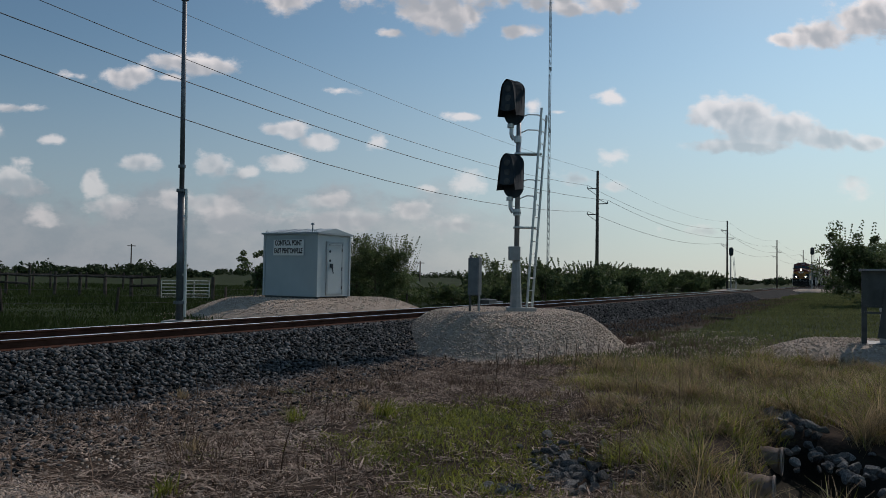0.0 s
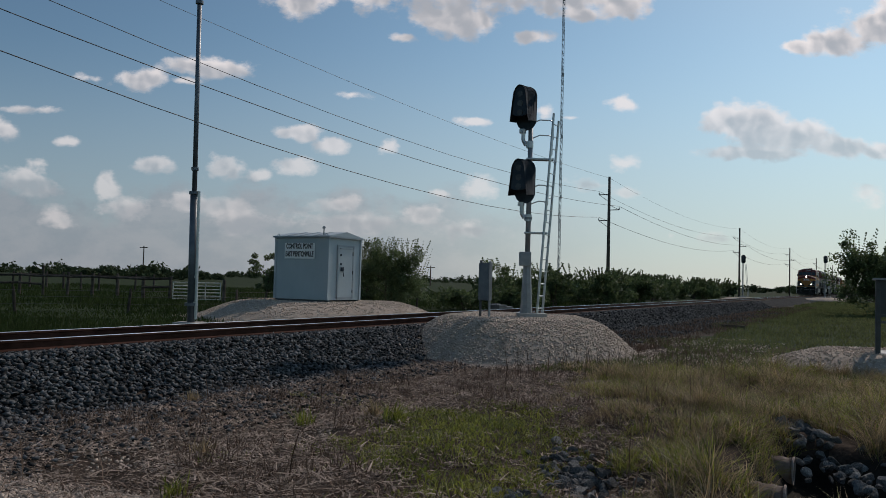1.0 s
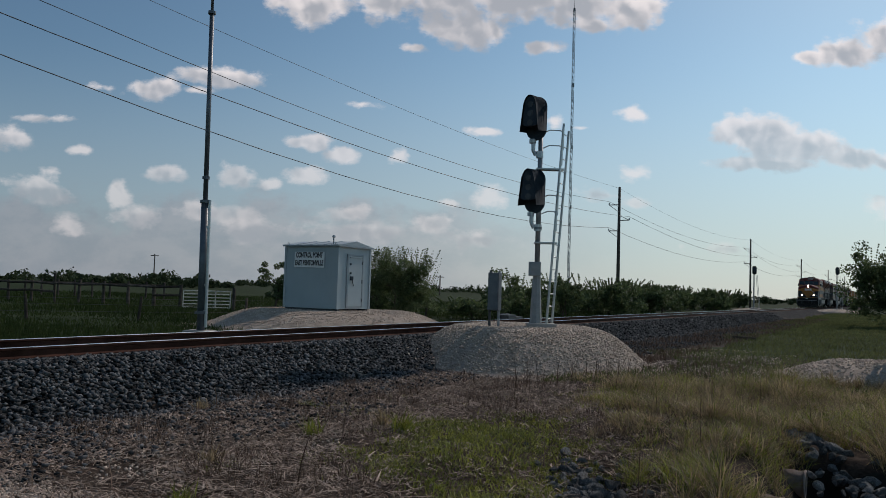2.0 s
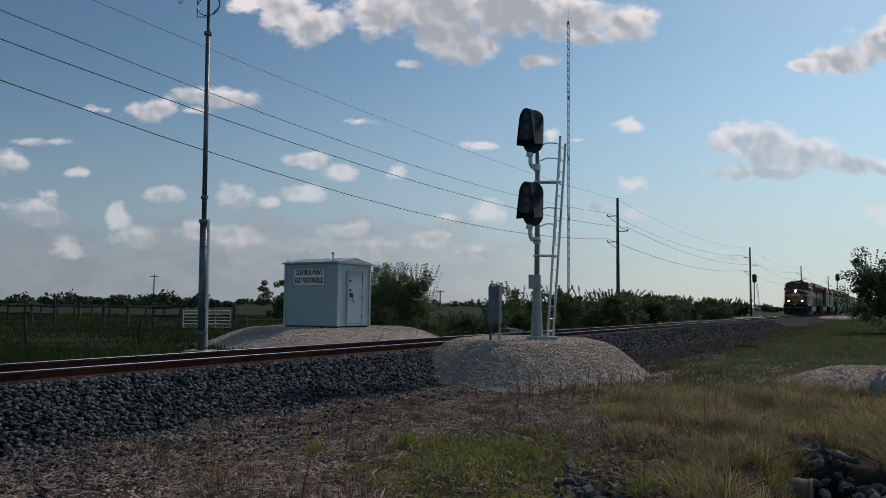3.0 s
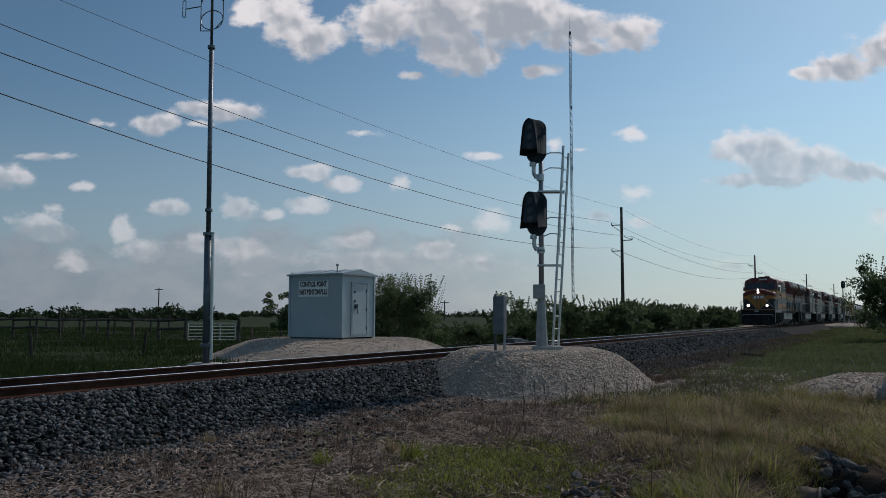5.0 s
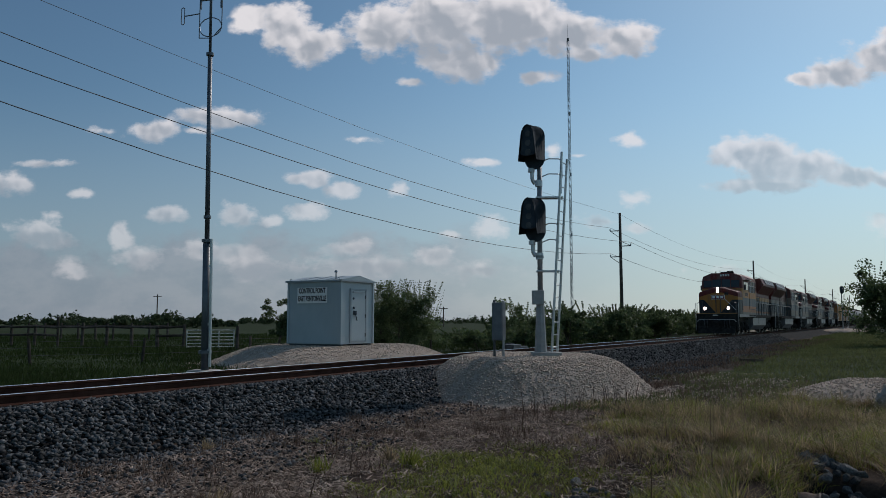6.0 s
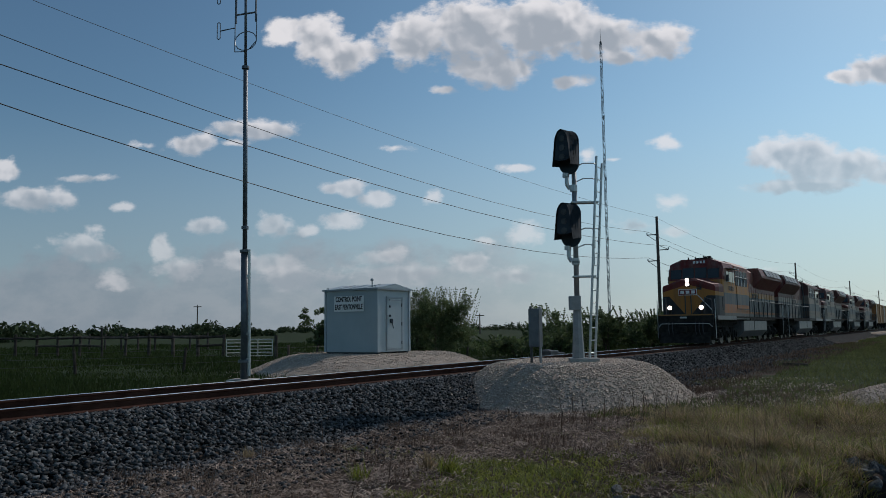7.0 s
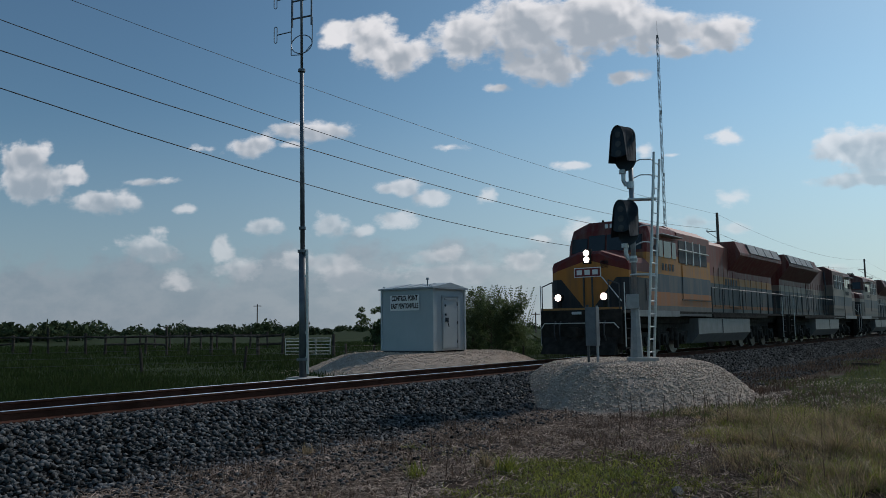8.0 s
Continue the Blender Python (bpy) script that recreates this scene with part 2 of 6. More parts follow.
M_SHELTER = mat("shelter_paint", (0.32, 0.375, 0.40), (0.385, 0.44, 0.465), 1.2, 0.5, bump=0.05, stain=(0.36, 0.41, 0.43))
M_SHELTER_DARK = mat("shelter_trim", (0.25, 0.29, 0.31), (0.32, 0.36, 0.38), 3, 0.55, bump=0.05)
M_BLACK = mat("signal_black", (0.036, 0.048, 0.060), (0.056, 0.071, 0.086), 4, 0.9, bump=0.05)
M_WHITE = mat("sign_white", (0.74, 0.74, 0.72), (0.82, 0.82, 0.80), 4, 0.6, bump=0.02)
M_INK = mat("sign_ink", (0.03, 0.02, 0.02), (0.05, 0.03, 0.03), 4, 0.6, bump=0.0)
M_WOODPOLE = mat("pole_wood", (0.07, 0.055, 0.045), (0.16, 0.13, 0.11), 5, 0.9, bump=0.4)
M_FENCE = mat("fence_timber", (0.035, 0.029, 0.024), (0.105, 0.088, 0.075), 4, 0.9, bump=0.4, spread=0.3)
M_CONCRETE = mat("concrete", (0.30, 0.28, 0.26), (0.42, 0.40, 0.37), 4, 0.9, bump=0.3)
M_WIRE = mat("dark_wire", (0.03, 0.03, 0.032), (0.06, 0.06, 0.062), 4, 0.6, bump=0.0)
M_DARKBOX = mat("dark_steel", (0.035, 0.038, 0.04), (0.08, 0.084, 0.086), 4, 0.5, metal=0.3, bump=0.1)
M_PIPE = mat("corrugated_pipe", (0.27, 0.205, 0.17), (0.46, 0.38, 0.33), 5, 0.8, bump=0.3)
M_BARK = mat("bark", (0.05, 0.04, 0.032), (0.13, 0.105, 0.085), 8, 0.95, bump=0.6)
M_LEAF = mat("leaf_green", (0.058, 0.088, 0.034), (0.125, 0.165, 0.072), 2, 0.65, bump=0.0, island=0.45, through_light=0.5)
M_LEAF_FAR = mat("far_leaf", (0.035, 0.052, 0.026), (0.065, 0.085, 0.042), 0.2, 0.8, bump=0.0, island=0.35, through_light=0.2)
M_GRASS = mat("fresh_grass", (0.095, 0.120, 0.018), (0.27, 0.275, 0.05), 1.2, 0.6, bump=0.0, island=0.65, through_light=0.45)
M_SEDGE = mat("ripe_grass", (0.150, 0.112, 0.055), (0.42, 0.31, 0.185), 1.0, 0.7, bump=0.0, island=0.65, through_light=0.40)
M_STRAW = mat("dead_straw", (0.17, 0.128, 0.102), (0.42, 0.335, 0.275), 2.5, 0.9, bump=0.0, island=0.6, through_light=0.1)
M_WEED = mat("dry_weed", (0.085, 0.055, 0.040), (0.20, 0.142, 0.108), 2.5, 0.9, bump=0.0, island=0.5, through_light=0.15)
M_FIELDGRASS = mat("meadow_grass", (0.018, 0.034, 0.010), (0.045, 0.064, 0.021), 0.3, 0.8, bump=0.0, island=0.35, through_light=0.35)
M_VERGE = mat("verge_grass", (0.070, 0.085, 0.032), (0.165, 0.175, 0.075), 0.3, 0.8, bump=0.0, island=0.35, through_light=0.4)
M_DITCH = mat("dark_ditch_soil", (0.012, 0.011, 0.009), (0.03, 0.026, 0.02), 4, 0.85, bump=0.3)


# ---------- mesh helpers ----------
def part(name, bm, material, parent=None, label=""):
    me = bpy.data.meshes.new(name)
    bmesh.ops.recalc_face_normals(bm, faces=bm.faces[:])
    bm.to_mesh(me)
    bm.free()
    for m in material if isinstance(material, (list, tuple)) else [material]:
        me.materials.append(m)
    ob = new(name, me)
    if parent is not None:
        ob.parent = parent
    if label:
        ob["label"] = label
    return ob


def stuff_mesh(name, verts, faces, material, parent=None):
    me = bpy.data.meshes.new(name)
    me.from_pydata([tuple(v) for v in verts], [], faces)
    me.materials.append(material)
    ob = new(name, me)
    if parent is not None:
        ob.parent = parent
    return ob


def array_mesh(name, verts, faces, material, parent=None):
    """verts n x 3 and faces m x k as arrays: quick for very many pieces."""
    me = bpy.data.meshes.new(name)
    k = faces.shape[1]
    me.vertices.add(len(verts)), me.loops.add(faces.size), me.polygons.add(len(faces))
    me.vertices.foreach_set("co", verts.astype(np.float32).ravel())
    me.loops.foreach_set("vertex_index", faces.astype(np.int32).ravel())
    me.polygons.foreach_set("loop_start", np.arange(0, faces.size, k, dtype=np.int32))
    me.update(calc_edges=True)
    me.materials.append(material)
    ob = new(name, me)
    if parent is not None:
        ob.parent = parent
    return ob


def smooth_shade(ob):
    ob.data.polygons.foreach_set("use_smooth", [True] * len(ob.data.polygons))
    return ob


def add_box(bm, c, size, m=None, bevel=0.0, slot=0):
    """A box round the middle c; m turns or places it."""
    r = bmesh.ops.create_cube(bm, size=1.0)
    vs = r["verts"]
    bmesh.ops.scale(bm, vec=size, verts=vs)
    if bevel:
        es = list({e for v in vs for e in v.link_edges})
        b = bmesh.ops.bevel(bm, geom=es, offset=bevel, segments=2, affect="EDGES", profile=0.7)
        vs = list({v for f in b["faces"] for v in f.verts} | {v for v in vs if v.is_valid})
    bmesh.ops.translate(bm, vec=c, verts=vs)
    if m is not None:
        bmesh.ops.transform(bm, matrix=m, verts=vs)
    for f in {f for v in vs for f in v.link_faces}:
        f.material_index = slot
    return vs


def add_rod(bm, a, b, r0, r1=None, sides=8, slot=0):
    a, b = Vector(a), Vector(b)
    d = b - a
    r = bmesh.ops.create_cone(bm, cap_ends=True, segments=sides, radius1=r0, radius2=r0 if r1 is None else r1, depth=d.length)
    m = Matrix.Translation((a + b) / 2) @ d.to_track_quat("Z", "Y").to_matrix().to_4x4()
    bmesh.ops.transform(bm, matrix=m, verts=r["verts"])
    for f in {f for v in r["verts"] for f in v.link_faces}:
        f.material_index = slot
    return r["verts"]


def add_path(bm, pts, r, sides=6):
    for a, b in zip(pts, pts[1:]):
        add_rod(bm, a, b, r, sides=sides)


def add_prism(bm, outline, a, b, axis="y"):
    """An outline of (x, z) pairs, drawn out along y from a to b (or (y, z) along x)."""
    put = (lambda p, w: (p[0], w, p[1])) if axis == "y" else (lambda p, w: (w, p[0], p[1]))
    lo = [bm.verts.new(put(p, a)) for p in outline]
    hi = [bm.verts.new(put(p, b)) for p in outline]
    n = len(outline)
    bm.faces.new(lo), bm.faces.new(hi[::-1])
    for i in range(n):
        bm.faces.new((lo[i], lo[(i + 1) % n], hi[(i + 1) % n], hi[i]))


def bar_row(name, parent, m, width, height, count, material, label):
    """Writing that cannot be read, as plain bars."""
    bm = bmesh.new()
    step = width / count
    for i in range(count):
        add_box(bm, (-width / 2 + step * (i + 0.5), 0, 0), (step * 0.62, 0.006, height), m)
    return part(name, bm, material, parent, label)


def thing(name, label, category, m, group=""):
    e = new(name)
    e.empty_display_size = 0.2
    e.matrix_world = m
    return tagged(e, label, category, group)


# ---------- the lie of the land ----------
PROFILE_Q = [-60, 4.5, 7.6, 9.0, 10.4, 14.0, 15.3, 18.0, 45, 400]
PROFILE_Z = [0.0, 0.0, -0.07, -0.13, 0.43, 0.43, -0.05, 0.0, 0.12, 0.12]
MOUNDS = {"signal": (1.72, 20.2, 3.12, 4.3, 0.52, -0.12, 0.80), "shelter": (-5.2, 31.2, 5.3, 5.9, 0.52, -0.02, 0.72),
          "cabinet": (9.7, 17.2, 3.0, 2.7, 0.45, -0.1, 0.36)}


def land(x, y):
    """Height of the ground sheet, for arrays or numbers."""
    x, y = np.asarray(x, float), np.asarray(y, float)
    q = x * N.x + y * N.y
    z = np.interp(q, PROFILE_Q, PROFILE_Z)
    near = np.exp(-((x - 1) ** 2 + (y - 9) ** 2) / 260)
    z = z + near * (0.035 * np.sin(x * 1.7 + 0.6 * y) * np.sin(y * 1.3) + 0.02 * np.sin(3.9 * x - 2.2 * y)) * (q < 9)
    z = z + 0.16 * np.exp(-((x - 2.6) ** 2 / 1.6 + (y - 9.3) ** 2 / 3.5))          # grassy swell
    rim = 2.84 + (y - 7.1) * 0.55
    back = 8.8 - 0.95 / (1 + np.exp(-np.clip((x - 4.15) / 0.12, -30, 30))) + 0.10 * np.sin(3 * x)
    z = z - 0.58 / ((1 + np.exp(-np.clip((x - rim) / 0.09, -30, 30))) * (1 + np.exp(np.clip((y - back) / 0.09, -30, 30))) * (1 + np.exp(np.clip((x - 6.6) / 0.3, -30, 30))) * (1 + np.exp(-np.clip((y - 5.9) / 0.15, -30, 30))))   # ditch before the pipes
    z = z - 0.22 * np.exp(-(((x - 1.25) / 0.5) ** 2 + ((y - 7.1) / 0.9) ** 2))
    return z


def mound_z(key, x, y):
    cx, cy, rx, ry, flat, foot, top = MOUNDS[key]
    d = np.hypot((np.asarray(x) - cx) / rx, (np.asarray(y) - cy) / ry)
    d = d + 0.03 * np.sin(5 * np.arctan2(np.asarray(y) - cy, np.asarray(x) - cx) + 1.3)
    k = np.clip((1 - d) / (1 - flat), -0.2, 1)
    return foot + (top - foot) * np.where(k < 0, k, np.sin(k * np.pi / 2) ** 1.3)


def ground_z(x, y):
    z = land(x, y)
    for k in MOUNDS:
        z = np.maximum(z, mound_z(k, x, y))
    return z


def gz(x, y):
    return float(ground_z(x, y))


def grow(start, step, end, factor):
    vals, v = [], start
    while v < end:
        vals.append(v)
        v += step
        step *= factor
    return vals + [end]


def build_ground():
    s = [-v for v in grow(0.14, 0.4, 3500, 1.25)][::-1] + list(np.arange(0, 32, 0.15)) + grow(32, 0.16, 4200, 1.05)
    q = [-v for v in grow(9, 0.3, 3500, 1.12)][::-1] + list(np.arange(-8.8, 19, 0.15)) + grow(19, 0.2, 4200, 1.09)
    S, Q = np.meshgrid(s, q, indexing="ij")
    X, Y = S * U.x + Q * N.x, S * U.y + Q * N.y
    Z = land(X, Y)
    verts = np.stack([X, Y, Z], -1).reshape(-1, 3)
    ns, nq = len(s), len(q)
    i = np.arange(ns - 1)[:, None] * nq + np.arange(nq - 1)[None]
    faces = np.stack([i, i + nq, i + nq + 1, i + 1], -1).reshape(-1, 4)
    ob = array_mesh("ground", verts, faces, M_SOIL)
    for m in (M_FIELD, M_SHADED_BED, M_DITCH):
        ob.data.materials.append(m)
    fx, fy = X[:-1, :-1].ravel(), Y[:-1, :-1].ravel()
    fs, fq = S[:-1, :-1].ravel(), Q[:-1, :-1].ravel()
    wob = 0.25 * np.sin(fs * 1.9) + 0.18 * np.sin(fs * 4.3 + 1)
    slot = np.zeros(len(fx), int)
    slot[(fq > 15.0) | ((fs > 24 + 3 * wob) & (fq < 5.2 + 2.5 * wob + np.clip((fs - 30) * 0.05, 0, 3))) | (fq < -3)] = 1
    # ballast bed sheet, its colour holding the stones' gap shade
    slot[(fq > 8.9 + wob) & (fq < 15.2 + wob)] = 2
    # near-black soil wherever the sheet lies below -0.2
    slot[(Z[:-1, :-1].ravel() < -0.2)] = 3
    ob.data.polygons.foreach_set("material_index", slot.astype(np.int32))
    smooth_shade(ob)
    return tagged(ob, "dry soil and rough grass beside the railway", "ground", kind="structure")


def build_mound(key, label):
    cx, cy, rx, ry, *_ = MOUNDS[key]
    a = np.linspace(0, 2 * np.pi, 73)[:-1]
    r = np.linspace(0, 1.12, 26)
    R, A = np.meshgrid(r, a, indexing="ij")
    X, Y = cx + R * rx * np.cos(A), cy + R * ry * np.sin(A)
    Z = mound_z(key, X, Y) + 0.012 * np.sin(X * 9 + Y * 5) * np.sin(Y * 8)
    verts = np.stack([X - cx, Y - cy, Z], -1).reshape(-1, 3)
    i = (np.arange(len(r) - 1)[:, None] * 72 + np.arange(72)[None])
    j = (np.arange(len(r) - 1)[:, None] * 72 + (np.arange(72)[None] + 1) % 72)
    faces = np.stack([i, i + 72, j + 72, j], -1).reshape(-1, 4)
    ob = smooth_shade(array_mesh("gravel_mound", verts, faces, M_LIME))
    ob.location = (cx, cy, 0)
    return tagged(ob, label, "gravel mound", kind="structure")


RNG = np.random.default_rng(7)


def stones(name, pts, size, material, parent=None, squash=0.7):
    """Angular stones, one small twisted octahedron each, at pts (n x 3); size n."""
    n = len(pts)
    oct_v = np.array([(1, 0, 0), (-1, 0, 0), (0, 1, 0), (0, -1, 0), (0, 0, 1), (0, 0, -1)], float)
    oct_f = np.array([(0, 2, 4), (2, 1, 4), (1, 3, 4), (3, 0, 4), (2, 0, 5), (1, 2, 5), (3, 1, 5), (0, 3, 5)])
    v = oct_v[None] * RNG.uniform(0.6, 1.25, (n, 6, 1)) + RNG.normal(0, 0.22, (n, 6, 3))
    v *= size[:, None, None]
    ang = RNG.uniform(0, 2 * np.pi, (n, 2))
    for k, (i, j) in enumerate(((0, 1), (1, 2))):
        c, s = np.cos(ang[:, k])[:, None], np.sin(ang[:, k])[:, None]
        a, b = v[..., i].copy(), v[..., j].copy()
        v[..., i], v[..., j] = a * c - b * s, a * s + b * c
    v[..., 2] *= squash
    v += pts[:, None]
    f = (np.arange(n) * 6)[:, None, None] + oct_f[None]
    return array_mesh(name, v.reshape(-1, 3), f.reshape(-1, 3), material, parent)


def blades(name, pts, height, width, lean, material, parent=None, segs=2, flat=0.0):
    """Curved, tapering blades of grass or stalks at pts (n x 3)."""
    n = len(pts)
    turn = RNG.uniform(0, 2 * np.pi, n)
    way = RNG.uniform(0, 2 * np.pi, n)
    k = RNG.uniform(0.1, 1.0, n) * lean
    side = np.stack([np.cos(turn), np.sin(turn), np.zeros(n)], -1) * (width / 2)[:, None]
    out = np.stack([np.cos(way), np.sin(way), np.zeros(n)], -1)
    rows = []
    for i in range(segs):
        t = i / segs
        mid = pts + out * (height * k * t ** 1.6)[:, None] + np.array([0, 0, 1.0]) * (height * (1 - flat) * (t - 0.35 * np.minimum(k, 1) * t * t))[:, None]
        w = side * (1 - 0.45 * t)
        rows += [mid - w, mid + w]
    tip = pts + out * (height * k)[:, None] + np.array([0, 0, 1.0]) * (height * (1 - flat) * (1 - 0.35 * np.minimum(k, 1)))[:, None]
    v = np.stack(rows + [tip], 1)
    per = 2 * segs + 1
    tri = []
    for i in range(segs - 1):
        a = 2 * i
        tri += [(a, a + 1, a + 3), (a, a + 3, a + 2)]
    tri.append((2 * segs - 2, 2 * segs - 1, 2 * segs))
    f = (np.arange(n) * per)[:, None, None] + np.array(tri)[None]
    return array_mesh(name, v.reshape(-1, 3), f.reshape(-1, 3), material, parent)


def scatter(n, x0, x1, y0, y1):
    return RNG.uniform(x0, x1, n), RNG.uniform(y0, y1, n)


def on_ground(x, y, sink=0.0):
    return np.stack([x, y, ground_z(x, y) - sink], -1)


def lump(x, y, f, seed):
    """A cheap smooth field in about -1 to 1."""
    return (np.sin(x * f + seed) * np.cos(y * f * 1.3 + 2 * seed) + 0.6 * np.sin(x * f * 2.3 + y * f * 1.9 + 3 * seed) + 0.4 * np.cos(y * f * 4.1 - x * f * 3.1 + seed)) / 1.6


build_ground()


# ---------- the railway ----------
RAIL_FROM, RAIL_TO = -60.0, 620.0


def rail_section(bm, q, lo, hi, outline, slot=0):
    a = [bm.verts.new(tp(lo, q + x, z)) for x, z in outline]
    b = [bm.verts.new(tp(hi, q + x, z)) for x, z in outline]
    n = len(outline)
    bm.faces.new(a), bm.faces.new(b[::-1])
    for i in range(n):
        bm.faces.new((a[i], a[(i + 1) % n], b[(i + 1) % n], b[i]))


def build_rail(q):
    top = RAIL_Z
    body = [(-0.075, top - 0.175), (0.075, top - 0.175), (0.075, top - 0.16), (0.014, top - 0.135), (0.012, top - 0.05), (0.036, top - 0.04),
            (0.037, top - 0.006), (-0.037, top - 0.006), (-0.036, top - 0.04), (-0.012, top - 0.05), (-0.014, top - 0.135), (-0.075, top - 0.16)]
    e = thing("rail", "rusty steel rail with a polished running top", "rail", Matrix(), "rails of the track")
    e["kind"] = "structure"
    bm = bmesh.new()
    rail_section(bm, q, RAIL_FROM, RAIL_TO, body)
    part("rail_body", bm, M_RAIL, e, "brown rusted web and foot")
    bm = bmesh.new()
    rail_section(bm, q, RAIL_FROM, RAIL_TO, [(-0.034, top - 0.005), (0.034, top - 0.005), (0.031, top), (-0.031, top)])
    part("rail_head", bm, M_RAIL_TOP, e, "shiny worn running surface")


for side in (-1, 1):
    build_rail(TRACK_Q + side * 0.753)


def build_ties():
    e = thing("railway_track_bed", "weathered timber ties bedded in dark ballast", "railway track", Matrix())
    e["kind"] = "structure"
    bm = bmesh.new()
    add_box(bm, (0, 0, 0), (2.6, 0.23, 0.18), bevel=0.012)
    first = None
    for i in range(-8, 180):
        p = tp(i * 0.52 + 3, TRACK_Q + 0.02 * math.sin(i * 7.3), RAIL_Z - 0.175 - 0.09)
        if first is None:
            first = part("tie", bm, M_TIE, e)
            ob = first
        else:
            ob = new("tie", first.data)
            ob.parent = e
        ob.matrix_world = pose(p.x, p.y, p.z, 0, 0, 180 - TRACK_TURN + 0.8 * math.sin(i * 3.1))
    return e


BED = build_ties()


def build_ballast():
    def band(n, s0, s1, q0, q1, lo, hi, power=1.0):
        s = s0 + (s1 - s0) * RNG.uniform(0, 1, n) ** power
        q = RNG.uniform(q0, q1, n)
        x, y = s * U.x + q * N.x, s * U.y + q * N.y
        size = RNG.uniform(lo, hi, n)
        keep = np.ones(n, bool)
        for k in MOUNDS:
            keep &= mound_z(k, x, y) < land(x, y) + 0.01
        z = land(x, y) + RNG.uniform(-0.1, 1.1, n) * size
        on_tie = (np.abs(q - TRACK_Q) < 1.35)
        z = np.where(on_tie, np.minimum(z, RAIL_Z - 0.19), z)
        return np.stack([x, y, z], -1)[keep], size[keep]
    sets = [band(46000, 0.5, 24, 8.45, 11.5, 0.026, 0.058), band(9000, 0, 24, 11.5, 14.4, 0.022, 0.05), band(34000, 24, 80, 8.3, 12.2, 0.03, 0.066, 1.5), band(9000, 20, 60, 6.2, 8.8, 0.025, 0.055, 1.4),
            band(4500, 3, 22, 7.2, 8.9, 0.018, 0.045), band(2200, 1.5, 9.5, 6.3, 8.7, 0.018, 0.045)]
    pts = np.concatenate([a for a, _ in sets])
    size = np.concatenate([b for _, b in sets])
    ob = stones("ballast_stones", pts, size, M_BALLAST)
    tagged(ob, "dark grey crushed stone ballast on the embankment shoulder", "ballast", kind="stuff")


build_ballast()
build_mound("signal", "pale limestone gravel mound round the signal's foot")
build_mound("shelter", "pale limestone gravel pad under the shelter")
build_mound("cabinet", "low pale gravel mound under the dark cabinet")


def build_pebbles():
    out, sizes = [], []
    for key, n, lo, hi in (("signal", 24000, 0.014, 0.040), ("shelter", 16000, 0.014, 0.036), ("cabinet", 7000, 0.014, 0.036)):
        cx, cy, rx, ry, *_ = MOUNDS[key]
        r, a = np.sqrt(RNG.uniform(0, 1.25, n)), RNG.uniform(0, 2 * np.pi, n)
        x, y = cx + r * rx * np.cos(a), cy + r * ry * np.sin(a)
        size = RNG.uniform(lo, hi, n)
        keep = (r < 0.97) | (RNG.uniform(0, 1, n) < 0.5)
        out.append(np.stack([x, y, ground_z(x, y) + 0.25 * size], -1)[keep]), sizes.append(size[keep])
    # gravel spread over the ground past the mound and at the near side of the ballast
    for n, s0, s1, q0, q1 in ((2600, 15, 25, 3.2, 7.2), (5200, 0, 9, 5.2, 8.6)):
        s, q = RNG.uniform(s0, s1, n), RNG.uniform(q0, q1, n)
        x, y = s * U.x + q * N.x, s * U.y + q * N.y
        keep = lump(x, y, 1.1, 2.0) > -0.25
        size = RNG.uniform(0.008, 0.028, n)
        out.append(np.stack([x, y, ground_z(x, y) + 0.2 * size], -1)[keep]), sizes.append(size[keep])
    x, y = scatter(34000, -5.2, -1.2, 4.2, 7.4)
    keep = (y - 6.35 + 0.42 * (x + 3.2) + 0.25 * lump(x, y, 1.9, 1.0) + RNG.normal(0, 0.10, len(x))) < 0
    size = RNG.uniform(0.008, 0.026, len(x))
    out.append(np.stack([x, y, ground_z(x, y) + 0.2 * size], -1)[keep]), sizes.append(size[keep])
    # a washed-out patch between the mounds
    s, q = RNG.uniform(17, 27, 9000), RNG.uniform(2.6, 7.4, 9000)
    x, y = s * U.x + q * N.x, s * U.y + q * N.y
    keep = lump(x, y, 0.8, 3.0) + RNG.normal(0, 0.25, len(x)) > 0.05
    size = RNG.uniform(0.012, 0.034, len(x))
    out.append(np.stack([x, y, ground_z(x, y) + 0.2 * size], -1)[keep]), sizes.append(size[keep])
    ob = stones("gravel_pebbles", np.concatenate(out), np.concatenate(sizes), M_PEBBLE)
    tagged(ob, "pale crushed limestone pebbles strewn on mounds and ground", "gravel", kind="stuff")


build_pebbles()


